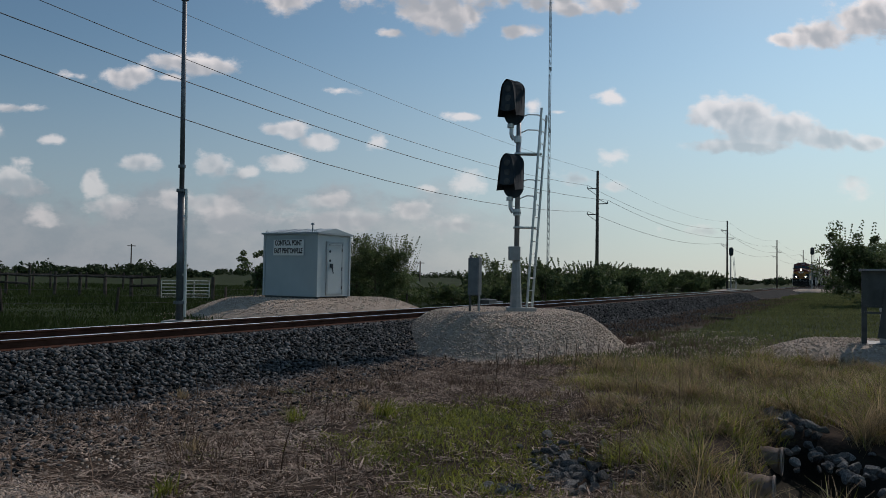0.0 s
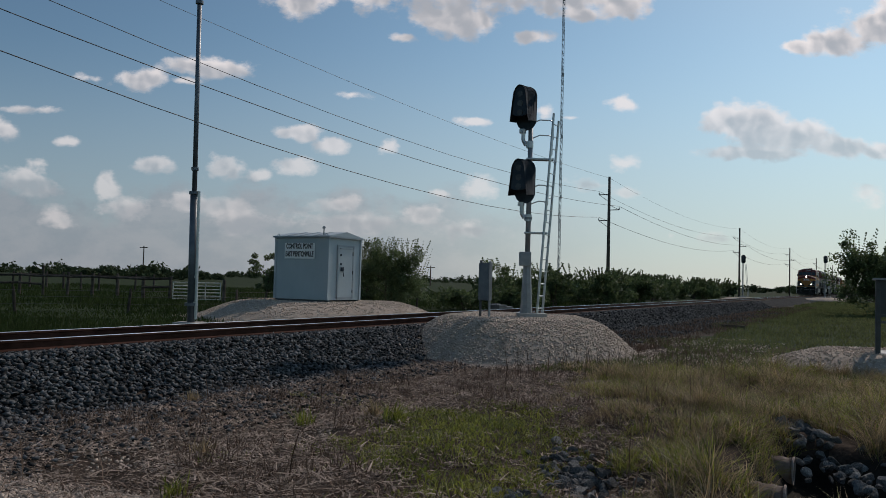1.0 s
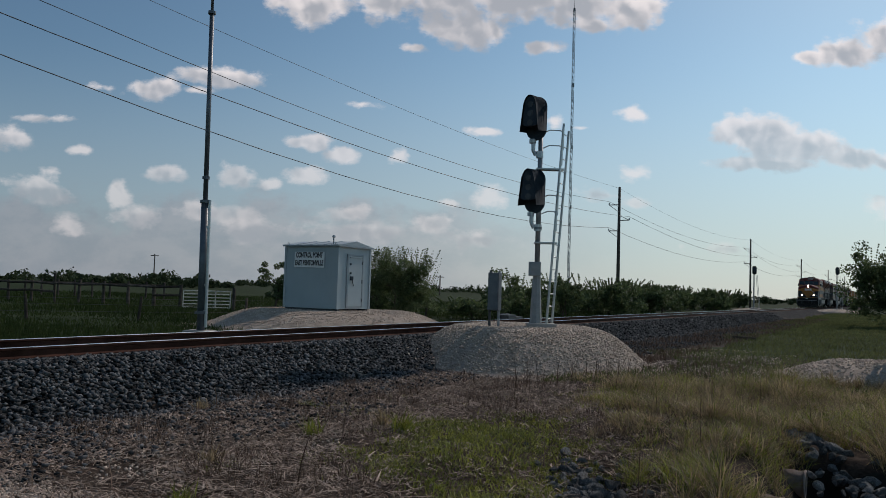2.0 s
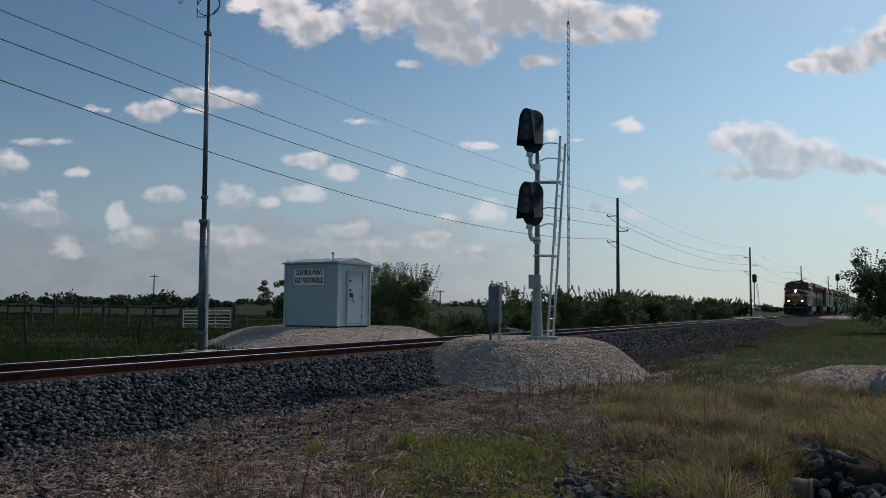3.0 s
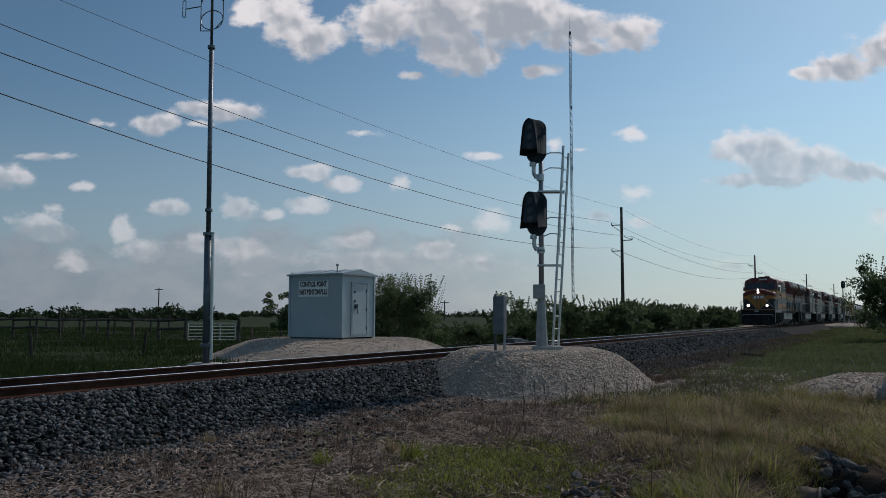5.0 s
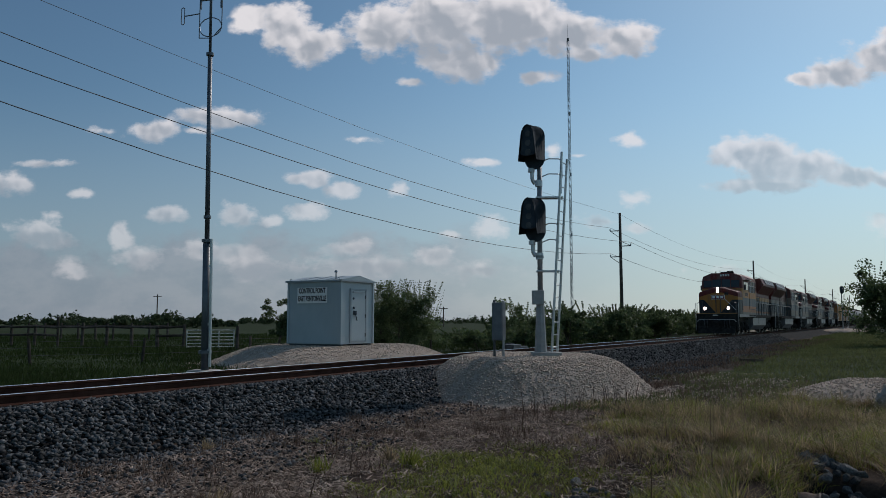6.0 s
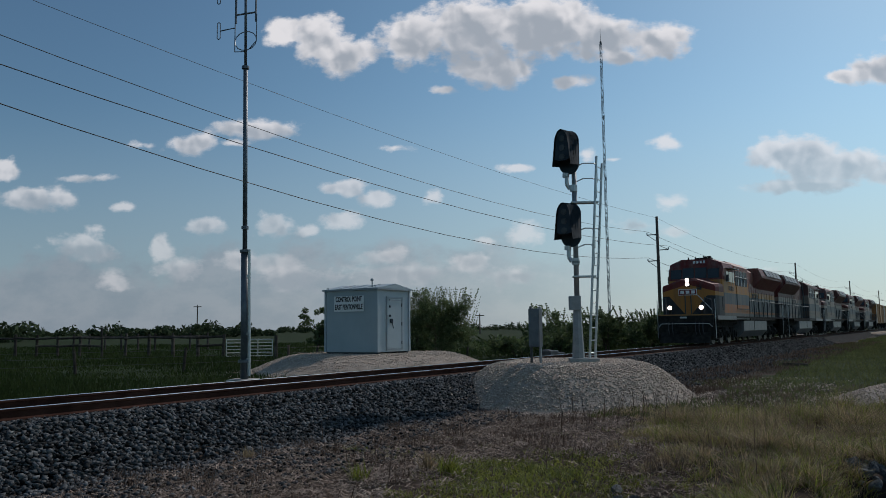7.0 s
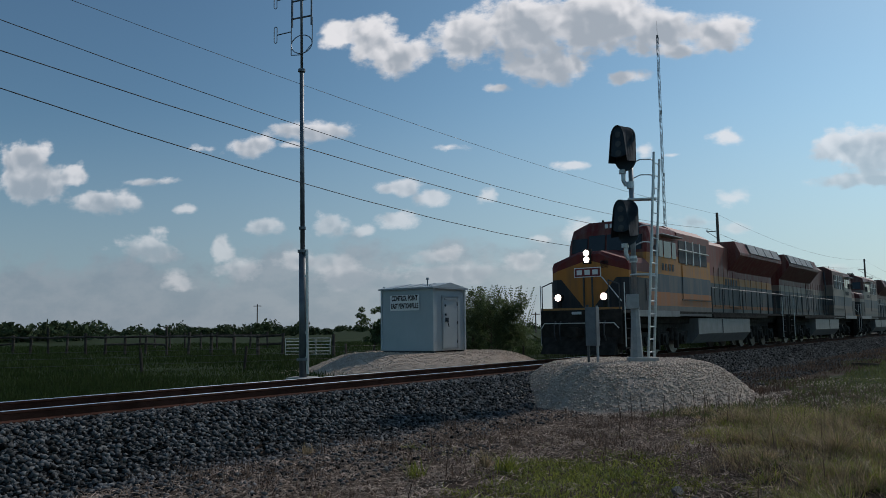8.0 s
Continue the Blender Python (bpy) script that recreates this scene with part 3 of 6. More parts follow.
# ---------- signal shelter ----------
def build_shelter():
    near = Vector((-4.86, 29.6, 0))
    wide, deep, base, wall = 2.08, 2.66, 0.80, 2.44       # along the track, across it
    # local x along the track away from the camera, local y across it away from the track; the near corner is the origin
    e = thing("signal_shelter", "pale grey steel railway signal shelter on a gravel pad", "shelter",
              Matrix(((U.x, N.x, 0, near.x), (U.y, N.y, 0, near.y), (0, 0, 1, base), (0, 0, 0, 1))))
    bm = bmesh.new()
    add_box(bm, (wide / 2, deep / 2, wall / 2), (wide, deep, wall), bevel=0.015)
    part("body", bm, M_SHELTER, e)
    for x, y in ((0, 0), (wide, 0), (0, deep), (wide, deep)):
        bm = bmesh.new()
        add_box(bm, (x, y, wall / 2), (0.09, 0.09, wall), bevel=0.01)
        part("corner_post", bm, M_SHELTER, e)
    bm = bmesh.new()
    o, rise = 0.10, 0.20
    add_prism(bm, [(-o, wall + 0.005), (wide + o, wall + 0.005), (wide + o, wall + 0.06), (wide / 2, wall + 0.06 + rise), (-o, wall + 0.06)], -o, deep + o)
    roof = part("roof", bm, M_SHELTER, e)
    for i in range(1, 4):
        y = deep * i / 4
        for sx in (0, 1):
            bm = bmesh.new()
            a = Vector((-o if sx == 0 else wide + o, y, wall + 0.075))
            add_rod(bm, a, (wide / 2, y, wall + 0.075 + rise), 0.014, sides=6)
            part("roof_seam", bm, M_SHELTER, roof)
    bm = bmesh.new()
    add_box(bm, (wide / 2, -o - 0.004, wall + 0.03), (wide + 2 * o, 0.02, 0.07))
    add_box(bm, (-o - 0.004, deep / 2, wall + 0.03), (0.02, deep + 2 * o, 0.07))
    part("eaves_trim", bm, M_SHELTER_DARK, e)
    # vent and lifting eyes
    bm = bmesh.new()
    add_rod(bm, (0.12, 0.35, wall), (0.12, 0.35, wall + 0.42), 0.025)
    add_rod(bm, (0.12, 0.35, wall + 0.36), (0.12, 0.35, wall + 0.44), 0.075, 0.05, 10)
    part("vent_pipe", bm, M_GALV, e)
    for x, y in ((0.0, 0.12), (0.0, deep - 0.1), (wide, 0.1)):
        bm = bmesh.new()
        for k in range(8):
            a, b = k * math.pi / 7, (k + 1) * math.pi / 7
            if k < 7:
                add_rod(bm, (x, y + 0.05 * math.cos(a), wall + 0.06 + 0.09 * math.sin(a)), (x, y + 0.05 * math.cos(b), wall + 0.06 + 0.09 * math.sin(b)), 0.013, sides=6)
        part("lifting_eye", bm, M_SHELTER_DARK, e)
    # door in the face towards the track
    dw, dh, dx = 0.92, 1.98, 0.62
    bm = bmesh.new()
    for x in (dx - 0.04, dx + dw + 0.04):
        add_box(bm, (x, -0.02, 0.12 + dh / 2), (0.07, 0.05, dh + 0.12))
    add_box(bm, (dx + dw / 2, -0.02, 0.12 + dh + 0.04), (dw + 0.15, 0.05, 0.07))
    add_box(bm, (dx + dw / 2, -0.02, 0.09), (dw + 0.15, 0.05, 0.05))
    part("door_frame", bm, M_SHELTER_DARK, e)
    bm = bmesh.new()
    add_box(bm, (dx + dw / 2, -0.022, 0.12 + dh / 2), (dw - 0.02, 0.035, dh - 0.02), bevel=0.006)
    door = part("door", bm, M_SHELTER, e)
    bm = bmesh.new()
    add_box(bm, (dx + dw * 0.5, -0.05, 0.1 + dh - 0.04), (dw * 0.85, 0.06, 0.05))
    part("drip_rail", bm, M_SHELTER_DARK, door)
    bm = bmesh.new()
    add_box(bm, (dx + 0.2, -0.06, 1.22), (0.16, 0.06, 0.16), bevel=0.01)
    add_rod(bm, (dx + 0.18, -0.1, 1.2), (dx + 0.28, -0.1, 0.92), 0.018)
    add_box(bm, (dx + 0.12, -0.06, 1.42), (0.06, 0.05, 0.08))
    part("door_handle", bm, M_BLACK, door, "black lever latch and padlock")
    bm = bmesh.new()
    add_rod(bm, (dx + 0.12, -0.06, 1.78), (dx + 0.12, -0.03, 1.78), 0.05, sides=10)
    part("lock", bm, M_BLACK, door)
    for z in (0.35, 1.1, 1.85):
        bm = bmesh.new()
        add_rod(bm, (dx + dw - 0.02, -0.055, z - 0.07), (dx + dw - 0.02, -0.055, z + 0.07), 0.02)
        part("hinge", bm, M_DARKBOX, door)
    # skid feet
    for x in (0.12, wide - 0.12):
        bm = bmesh.new()
        add_box(bm, (x, deep / 2, -0.045), (0.12, deep, 0.09))
        part("skid", bm, M_DARKBOX, e)
    # sign in the long face
    bm = bmesh.new()
    add_box(bm, (-0.055, 1.40, 1.91), (0.012, 1.52, 0.62))
    sign = part("sign_board", bm, M_WHITE, e, "white board with two lines of dark capitals")
    for text, z, w in (("CONTROL POINT", 2.0, 1.36), ("EAST BENTONVILLE", 1.69, 1.42)):
        cu = bpy.data.curves.new("lettering", "FONT")
        cu.body, cu.align_x, cu.size, cu.extrude, cu.offset = text, "CENTER", 0.28, 0.003, 0.010
        ob = new("lettering", cu)
        bpy.context.view_layer.update()
        width = ob.dimensions.x
        me = bpy.data.meshes.new_from_object(ob.evaluated_get(bpy.context.evaluated_depsgraph_get()))
        bpy.data.objects.remove(ob)
        me.materials.clear()
        me.materials.append(M_INK)
        me.transform(Matrix(((0, 0, -1, -0.066), (-1, 0, 0, 1.40), (0, 1, 0, z), (0, 0, 0, 1))) @ Matrix.Diagonal((w / width, 1, 1, 1)))
        tx = new("lettering", me)
        tx.parent = sign
    return e


build_shelter()


# ---------- the signal by the track ----------
def signal_head(e, turn, x, y, z, h=1.15, w=0.57):
    """A tall hooded head, seen from behind and aside: a rounded backing, and one deep hood in front of it."""
    m = pose(x, y, z, 0, 0, turn)
    bm = bmesh.new()
    rim = []
    for i in range(28):
        a = 2 * math.pi * i / 28
        cz = (h / 2 - w / 2) * (1 if math.sin(a) >= 0 else -1)
        rim.append((w / 2 * math.cos(a), cz + w / 2 * math.sin(a)))
    add_prism(bm, rim, -0.02, 0.02)
    bmesh.ops.transform(bm, matrix=m, verts=bm.verts)
    back = part("backing", bm, M_BLACK, e)
    # hood: an arched shell that leans out over the lamps, cut short below
    bm = bmesh.new()
    n, rows = 14, []
    for k in range(5):
        t = k / 4
        d = 0.44 * t
        ww = w * 0.97 * (1 - 0.05 * t)
        row = []
        for i in range(n + 1):
            a = math.pi * (1.0 - i / n)
            top = h / 2 - 0.01 - 0.03 * t
            row.append((ww / 2 * math.cos(a) if 0 < i < n else ww / 2 * math.copysign(1, math.cos(a)), -0.02 - d, top - ww / 2 + ww / 2 * math.sin(a)))
        foot = -h / 2 + 0.22 - 0.06 * t
        row = [(-ww / 2, -0.02 - d, foot)] + row + [(ww / 2, -0.02 - d, foot)]
        row = [(px * (1 - 0.42 * t * (pz - foot) / (top - foot)), py, pz) for px, py, pz in row]      # narrower at the top
        rows.append([bm.verts.new(p) for p in row])
    for r0, r1 in zip(rows, rows[1:]):
        for i in range(len(r0) - 1):
            bm.faces.new((r0[i], r0[i + 1], r1[i + 1], r1[i]))
    bmesh.ops.solidify(bm, geom=bm.faces[:], thickness=0.012)
    bmesh.ops.transform(bm, matrix=m, verts=bm.verts)
    smooth_shade(part("hood", bm, M_BLACK, back))
    # lamp case behind
    bm = bmesh.new()
    add_box(bm, (0, 0.11, 0.02), (w * 0.62, 0.2, h * 0.72), m, bevel=0.05)
    part("lamp_case", bm, M_BLACK, back)
    # added plate near the hood's mouth: catches skylight so the opening isn't black
    bm = bmesh.new()
    board = []
    for i in range(20):
        a = 2 * math.pi * i / 20
        up = math.sin(a) >= 0
        half = w * 0.44 * (0.64 if up else 0.92)
        board.append((half * math.cos(a), (h / 2 - 0.06 - half if up else -h / 2 + 0.30 + half * 0.4) + half * (1 if up else 0.4) * math.sin(a)))
    add_prism(bm, board, -0.40, -0.36)
    bmesh.ops.transform(bm, matrix=m, verts=bm.verts)
    part("hood_fill_plate", bm, M_BLACK, back)
    for k in (-1, 0, 1):
        bm = bmesh.new()
        add_rod(bm, m @ Vector((0, -0.40, 0.06 + k * 0.24)), m @ Vector((0, -0.415, 0.06 + k * 0.24)), 0.08, sides=14)
        part("lens", bm, M_DARKBOX, back)
    return back


def build_signal():
    bx, by, bz = 1.90, 19.92, 0.78
    e = thing("railway_signal", "two-headed black railway signal on a grey mast with a ladder", "railway signal", Matrix.Translation((bx, by, bz)))
    bm = bmesh.new()
    add_box(bm, (0.14, 0, 0.03), (0.74, 0.6, 0.2), bevel=0.02)
    part("footing", bm, M_CONCRETE, e, "pale concrete footing")
    bm = bmesh.new()
    add_rod(bm, (0, 0, 0.1), (0, 0, 1.35), 0.16, 0.10, 8)
    part("mast_base", bm, M_GALV, e)
    bm = bmesh.new()
    add_rod(bm, (0, 0, 1.3), (0.02, 0, 5.35), 0.068, 0.062, 14)
    smooth_shade(part("mast", bm, M_GALV, e))
    for z in (1.33, 2.55):
        bm = bmesh.new()
        add_rod(bm, (0, 0, z), (0, 0, z + 0.06), 0.105, sides=12)
        part("clamp", bm, M_GALV, e)
    bm = bmesh.new()
    add_box(bm, (-0.07, -0.13, 1.52), (0.30, 0.2, 0.36), bevel=0.015)
    part("junction_box", bm, M_GALV, e)
    for z in (5.45, 3.54):
        signal_head(e, -31, -0.10, -0.02, z)
        bm = bmesh.new()
        add_path(bm, [(-0.17, 0.03, z - 0.62), (-0.17, 0.03, z - 0.82), (-0.10, 0.02, z - 0.95), (0, 0, z - 0.95)], 0.055, 10)
        add_rod(bm, (0, 0, z - 1.03), (0, 0, z - 0.86), 0.095, sides=12)
        add_rod(bm, (-0.19, 0.02, z - 0.64), (-0.19, 0.02, z - 0.54), 0.09, sides=12)
        part("bracket", bm, M_ALU, e)
    # ladder, leaning in to the mast; it stands beside it
    lad = thing("ladder", "", "", Matrix.Translation((0, 0, 0)))
    lad.parent, lad.matrix_world = e, Matrix.Translation((bx, by, bz))
    foot, top = Vector((0.355, 0.05, 0.1)), Vector((0.675, -0.02, 5.24))
    across = Vector((0.09, 0.18, 0.0))
    for sg in (-1, 1):
        bm = bmesh.new()
        a, b = foot + across * sg, top + across * sg + Vector((0, 0, 0.06 if sg < 0 else -0.06))
        add_rod(bm, a, b, 0.032, sides=8)
        part("ladder_rail", bm, M_ALU, lad)
    for i in range(16):
        p = foot.lerp(top, 0.03 + i * 0.062)
        bm = bmesh.new()
        add_rod(bm, p - across, p + across, 0.015, sides=6)
        part("rung", bm, M_ALU, lad)
    for z, r in ((5.12, 0.62), (4.72, 0.60), (3.42, 0.5), (3.0, 0.48)):
        p = foot.lerp(top, (z - 0.1) / 5.12)
        bm = bmesh.new()
        add_path(bm, [(0.05, 0, z - 0.05), (0.25, -0.06, z + 0.03), (p.x - 0.14, -0.08, z + 0.02), (p.x - 0.07, -0.1, z - 0.05), (p.x - 0.08, -0.14, z - 0.5)], 0.016, 6)
        part("safety_hoop", bm, M_ALU, e)
    for z in (4.12, 2.2):
        p = foot.lerp(top, (z - 0.1) / 5.12)
        bm = bmesh.new()
        add_box(bm, ((p.x) / 2 - 0.04, -0.02, z), (p.x + 0.1, 0.26, 0.045), bevel=0.008)
        part("platform", bm, M_ALU, e)
    return e


build_signal()


def build_relay_box():
    x, y = 0.80, 19.25
    e = thing("relay_box", "grey trackside relay box on two posts", "junction box", Matrix.Translation((x, y, 0.72)))
    bm = bmesh.new()
    add_box(bm, (0.0, 0.0, 0.97), (0.28, 0.24, 0.94), pose(0, 0, 0, 0, 0, -22), bevel=0.012)
    part("case", bm, M_MAST, e)
    bm = bmesh.new()
    add_box(bm, (0.0, -0.13, 0.97), (0.24, 0.012, 0.88), pose(0, 0, 0, 0, 0, -22))
    part("door", bm, M_MAST, e)
    for dx in (-0.11, 0.11):
        bm = bmesh.new()
        add_rod(bm, (dx, 0.02, -0.25), (dx, 0.02, 1.5 if dx < 0 else 1.48), 0.034, sides=10)
        part("post", bm, M_GALV if dx > 0 else M_DARKBOX, e)
    return e


build_relay_box()


def build_mast():
    x, y, z0 = -8.10, 23.64, 0.0
    e = thing("antenna_mast", "tall dark grey radio antenna mast with dipole loops", "antenna mast", Matrix.Translation((x, y, z0)))
    lean = lambda z: Vector((-0.012 * (z - 3), 0, z))
    bm = bmesh.new()
    add_box(bm, (0, 0, 0.05), (0.8, 0.8, 0.3), bevel=0.02)
    part("footing", bm, M_CONCRETE, e)
    for lo, hi, r in ((0.1, 4.2, 0.125), (4.2, 10.2, 0.075), (10.2, 14.6, 0.045)):
        bm = bmesh.new()
        add_rod(bm, lean(lo), lean(hi), r, r * 0.94, 14)
        smooth_shade(part("tube", bm, M_MAST, e))
    for z, r in ((0.75, 0.2), (4.2, 0.16), (4.95, 0.115), (10.2, 0.12)):
        bm = bmesh.new()
        add_rod(bm, lean(z - 0.045), lean(z + 0.045), r, sides=14)
        part("flange", bm, M_MAST, e)
    bm = bmesh.new()
    add_rod(bm, lean(0.3) + Vector((0.165, -0.06, 0)), lean(4.25) + Vector((0.165, -0.06, 0)), 0.05, sides=8)
    for z in (0.8, 1.6, 3.4):
        add_box(bm, lean(z) + Vector((0.09, -0.04, 0)), (0.2, 0.08, 0.07))
    part("tilt_strut", bm, M_ALU, e)
    # antennas round the upper mast
    c = lean(11.1)
    bm = bmesh.new()
    add_path(bm, [c + Vector((0.36 * math.cos(a), 0.108 * math.sin(a), 0.36 * math.sin(a))) for a in (2 * math.pi * i / 14 for i in range(15))], 0.016, 6)
    add_path(bm, [c + Vector((-0.36, 0, 2.6)), c + Vector((-0.36, 0, -0.36)), c + Vector((0, 0, -0.36))], 0.016, 6)
    add_path(bm, [c + Vector((0.36, 0, 0.9)), c + Vector((0.36, 0, 0)), c + Vector((0.1, 0, -0.3))], 0.016, 6)
    part("cable_loop", bm, M_MAST, e)
    for z in (12.0, 13.4):
        c = lean(z)
        bm = bmesh.new()
        for dz in (0, 0.6):
            add_rod(bm, c + Vector((-0.34, 0, dz - 0.02)), c + Vector((0.34, 0, dz + 0.06)), 0.03, sides=8)
        add_rod(bm, c + Vector((-0.32, 0, -0.3)), c + Vector((-0.32, 0, 0.95)), 0.032, sides=8)
        add_rod(bm, c + Vector((0.34, 0, -0.25)), c + Vector((0.34, 0, 1.0)), 0.032, sides=8)
        part("dipole_frame", bm, M_MAST, e)
    for z in (11.55, 12.75, 13.9):
        c = lean(z) + Vector((-0.36, 0, 0))
        bm = bmesh.new()
        add_rod(bm, c, c + Vector((-0.5, 0.05, -0.06)), 0.02, sides=6)
        d = c + Vector((-0.55, 0.05, -0.06))
        add_path(bm, [d + Vector((0.04, 0, -0.25)), d + Vector((0.04, 0, 0.25)), d + Vector((-0.01, 0, 0.29)), d + Vector((-0.06, 0, 0.25)), d + Vector((-0.06, 0, -0.25)), d + Vector((-0.01, 0, -0.29)), d + Vector((0.04, 0, -0.25))], 0.014, 6)
        part("dipole", bm, M_MAST, e)
    return e


build_mast()


# ---------- the train ----------
def livery(name, nose=False, faded=False):
    """Painted bands of a locomotive: dark red above, yellow, a dark band and an orange sill stripe; with dust and
    streaks, lightened on the sides for sunlight.
    """
    m = mat(name, (0.5, 0.25, 0.03), (0.6, 0.33, 0.05), 2, 0.55, bump=0.04)
    nt = m.node_tree
    ln, nd = nt.links.new, nt.nodes.new
    bsdf = nt.nodes["Principled BSDF"]
    tc, sep = nd("ShaderNodeTexCoord"), nd("ShaderNodeSeparateXYZ")
    ln(tc.outputs["Object"], sep.inputs[0])

    def calc(op, a, b):
        k = nd("ShaderNodeMath")
        k.operation = op
        for i, v in enumerate((a, b)):
            if isinstance(v, (int, float)):
                k.inputs[i].default_value = v
            else:
                ln(v, k.inputs[i])
        return k.outputs[0]

    def blend(f, a, b):
        k = nd("ShaderNodeMix")
        k.data_type = "RGBA"
        if isinstance(f, float):
            k.inputs[0].default_value = f
        else:
            ln(f, k.inputs[0])
        for i, v in ((6, a), (7, b)):
            if isinstance(v, tuple):
                k.inputs[i].default_value = (*v, 1)
            else:
                ln(v, k.inputs[i])
        return k.outputs[2]

    red, yellow, dark, sill = (0.145, 0.020, 0.017), (0.45, 0.18, 0.04), (0.026, 0.028, 0.034), (0.36, 0.13, 0.045)
    if faded:
        red, yellow, dark, sill = (0.10, 0.022, 0.018), (0.27, 0.215, 0.175), (0.025, 0.025, 0.027), (0.15, 0.12, 0.10)
    x, y, z = sep.outputs
    if nose:
        wide = calc("ABSOLUTE", y, 0.0)
        low = calc("MULTIPLY", calc("GREATER_THAN", wide, calc("ADD", calc("MULTIPLY", calc("SUBTRACT", z, 1.75), 0.85), 0.22)), calc("LESS_THAN", z, 2.72))
        high = calc("GREATER_THAN", z, calc("SUBTRACT", 3.36, calc("MULTIPLY", wide, 0.28)))
        colour = blend(high, blend(low, yellow, dark), red)
    else:
        hood = calc("LESS_THAN", x, -8.76)
        up = calc("GREATER_THAN", z, calc("SUBTRACT", 3.66, calc("MULTIPLY", hood, 0.42)))
        band = calc("MULTIPLY", calc("LESS_THAN", z, calc("ADD", 2.92, calc("MULTIPLY", hood, 0.06))), calc("GREATER_THAN", z, 2.28))
        foot = calc("LESS_THAN", z, 2.28)
        cab_colour = blend(foot, blend(band, yellow, (0.075, 0.088, 0.10)), sill)
        hood_colour = blend(calc("LESS_THAN", z, 1.95), blend(calc("LESS_THAN", z, 2.9), tuple(0.8 * c for c in yellow), (0.06, 0.066, 0.072)), tuple(0.8 * c for c in sill))
        colour = blend(up, blend(hood, cab_colour, hood_colour), blend(calc("MULTIPLY", calc("LESS_THAN", x, -5.06), calc("GREATER_THAN", x, -12.9)), red, (0.25, 0.085, 0.065) if not faded else (0.13, 0.05, 0.042)))
        colour = blend(calc("LESS_THAN", z, 1.78), colour, (0.11, 0.105, 0.10))
    # dust and streaks that run down; side dust is paler, painting in grazing sun
    mp, n = nd("ShaderNodeMapping"), nd("ShaderNodeTexNoise")
    mp.inputs["Scale"].default_value = (3.2, 3.2, 0.35)
    ln(tc.outputs["Object"], mp.inputs[0]), ln(mp.outputs[0], n.inputs["Vector"])
    n.inputs["Scale"].default_value, n.inputs["Detail"].default_value = 1.5, 6
    r = nd("ShaderNodeMapRange")
    r.inputs[1].default_value, r.inputs[2].default_value, r.inputs[4].default_value = 0.42, 0.75, 0.4 if nose else 0.6
    ln(n.outputs["Fac"], r.inputs[0])
    colour = blend(r.outputs[0], colour, (0.10, 0.074, 0.058) if nose else (0.20, 0.155, 0.125))
    ln(colour, bsdf.inputs["Base Color"])
    bsdf.inputs["Specular IOR Level"].default_value = 0.25
    return m


M_SIDE, M_NOSE = livery("locomotive_side_paint"), livery("locomotive_nose_paint", nose=True)
M_SIDE_OLD, M_NOSE_OLD = livery("faded_side_paint", faded=True), livery("faded_nose_paint", nose=True, faded=True)
M_UNDER = mat("grimy_underframe", (0.014, 0.013, 0.012), (0.045, 0.041, 0.037), 5, 0.8, bump=0.2)
M_TANK = mat("tank_paint", (0.12, 0.123, 0.126), (0.18, 0.184, 0.188), 3, 0.45, bump=0.05, stain=(0.10, 0.095, 0.09))
M_GRILLE = mat("radiator_grille", (0.17, 0.165, 0.16), (0.25, 0.24, 0.235), 8, 0.55, bump=0.3)
M_LOUVRE = mat("dark_louvre", (0.02, 0.02, 0.022), (0.05, 0.05, 0.052), 8, 0.7, bump=0.2)
M_WINDOW = mat("cab_glass", (0.012, 0.016, 0.018), (0.02, 0.026, 0.028), 2, 0.06, bump=0.0)
M_LAMP = mat("lit_headlamp", (1.0, 0.80, 0.70), (1.0, 0.80, 0.70), 2, 0.3, bump=0.0, glow=6.0)
M_STEEL = mat("worn_wheel_steel", (0.10, 0.095, 0.09), (0.22, 0.21, 0.20), 5, 0.45, metal=0.8, bump=0.05)
M_RAILING = mat("railing_paint", (0.03, 0.03, 0.032), (0.06, 0.06, 0.062), 5, 0.5, bump=0.0)
M_RAILING_WHITE = mat("pale_railing_paint", (0.5, 0.5, 0.48), (0.6, 0.6, 0.58), 5, 0.5, bump=0.0)
M_LOGO = mat("logo_red", (0.16, 0.02, 0.02), (0.2, 0.03, 0.03), 4, 0.5, bump=0.0)
M_CAR = mat("rail_car_orange", (0.30, 0.13, 0.03), (0.40, 0.19, 0.05), 2, 0.6, bump=0.1, stain=(0.16, 0.09, 0.05))
M_CAR_WHITE = mat("rail_car_pale", (0.55, 0.54, 0.50), (0.66, 0.65, 0.61), 2, 0.6, bump=0.05, stain=(0.32, 0.28, 0.24))
M_CAR_DARK = mat("rail_car_black", (0.02, 0.02, 0.02), (0.045, 0.043, 0.04), 2, 0.6, bump=0.05, stain=(0.07, 0.06, 0.05))


def loft(bm, rings):
    """Joins rings of equal length (each a list of points) into a closed skin."""
    vs = [[bm.verts.new(p) for p in r] for r in rings]
    n = len(rings[0])
    for a, b in zip(vs, vs[1:]):
        for i in range(n):
            bm.faces.new((a[i], a[(i + 1) % n], b[(i + 1) % n], b[i]))
    bm.faces.new(vs[0]), bm.faces.new(vs[-1][::-1])


def section(x, w, lo, hi, shoulder, drop):
    """A cross-section of a body at x: half width w, chamfered at the top."""
    return [(x, -w, lo), (x, w, lo), (x, w, hi - drop), (x, w - shoulder, hi), (x, -w + shoulder, hi), (x, -w, hi - drop)]


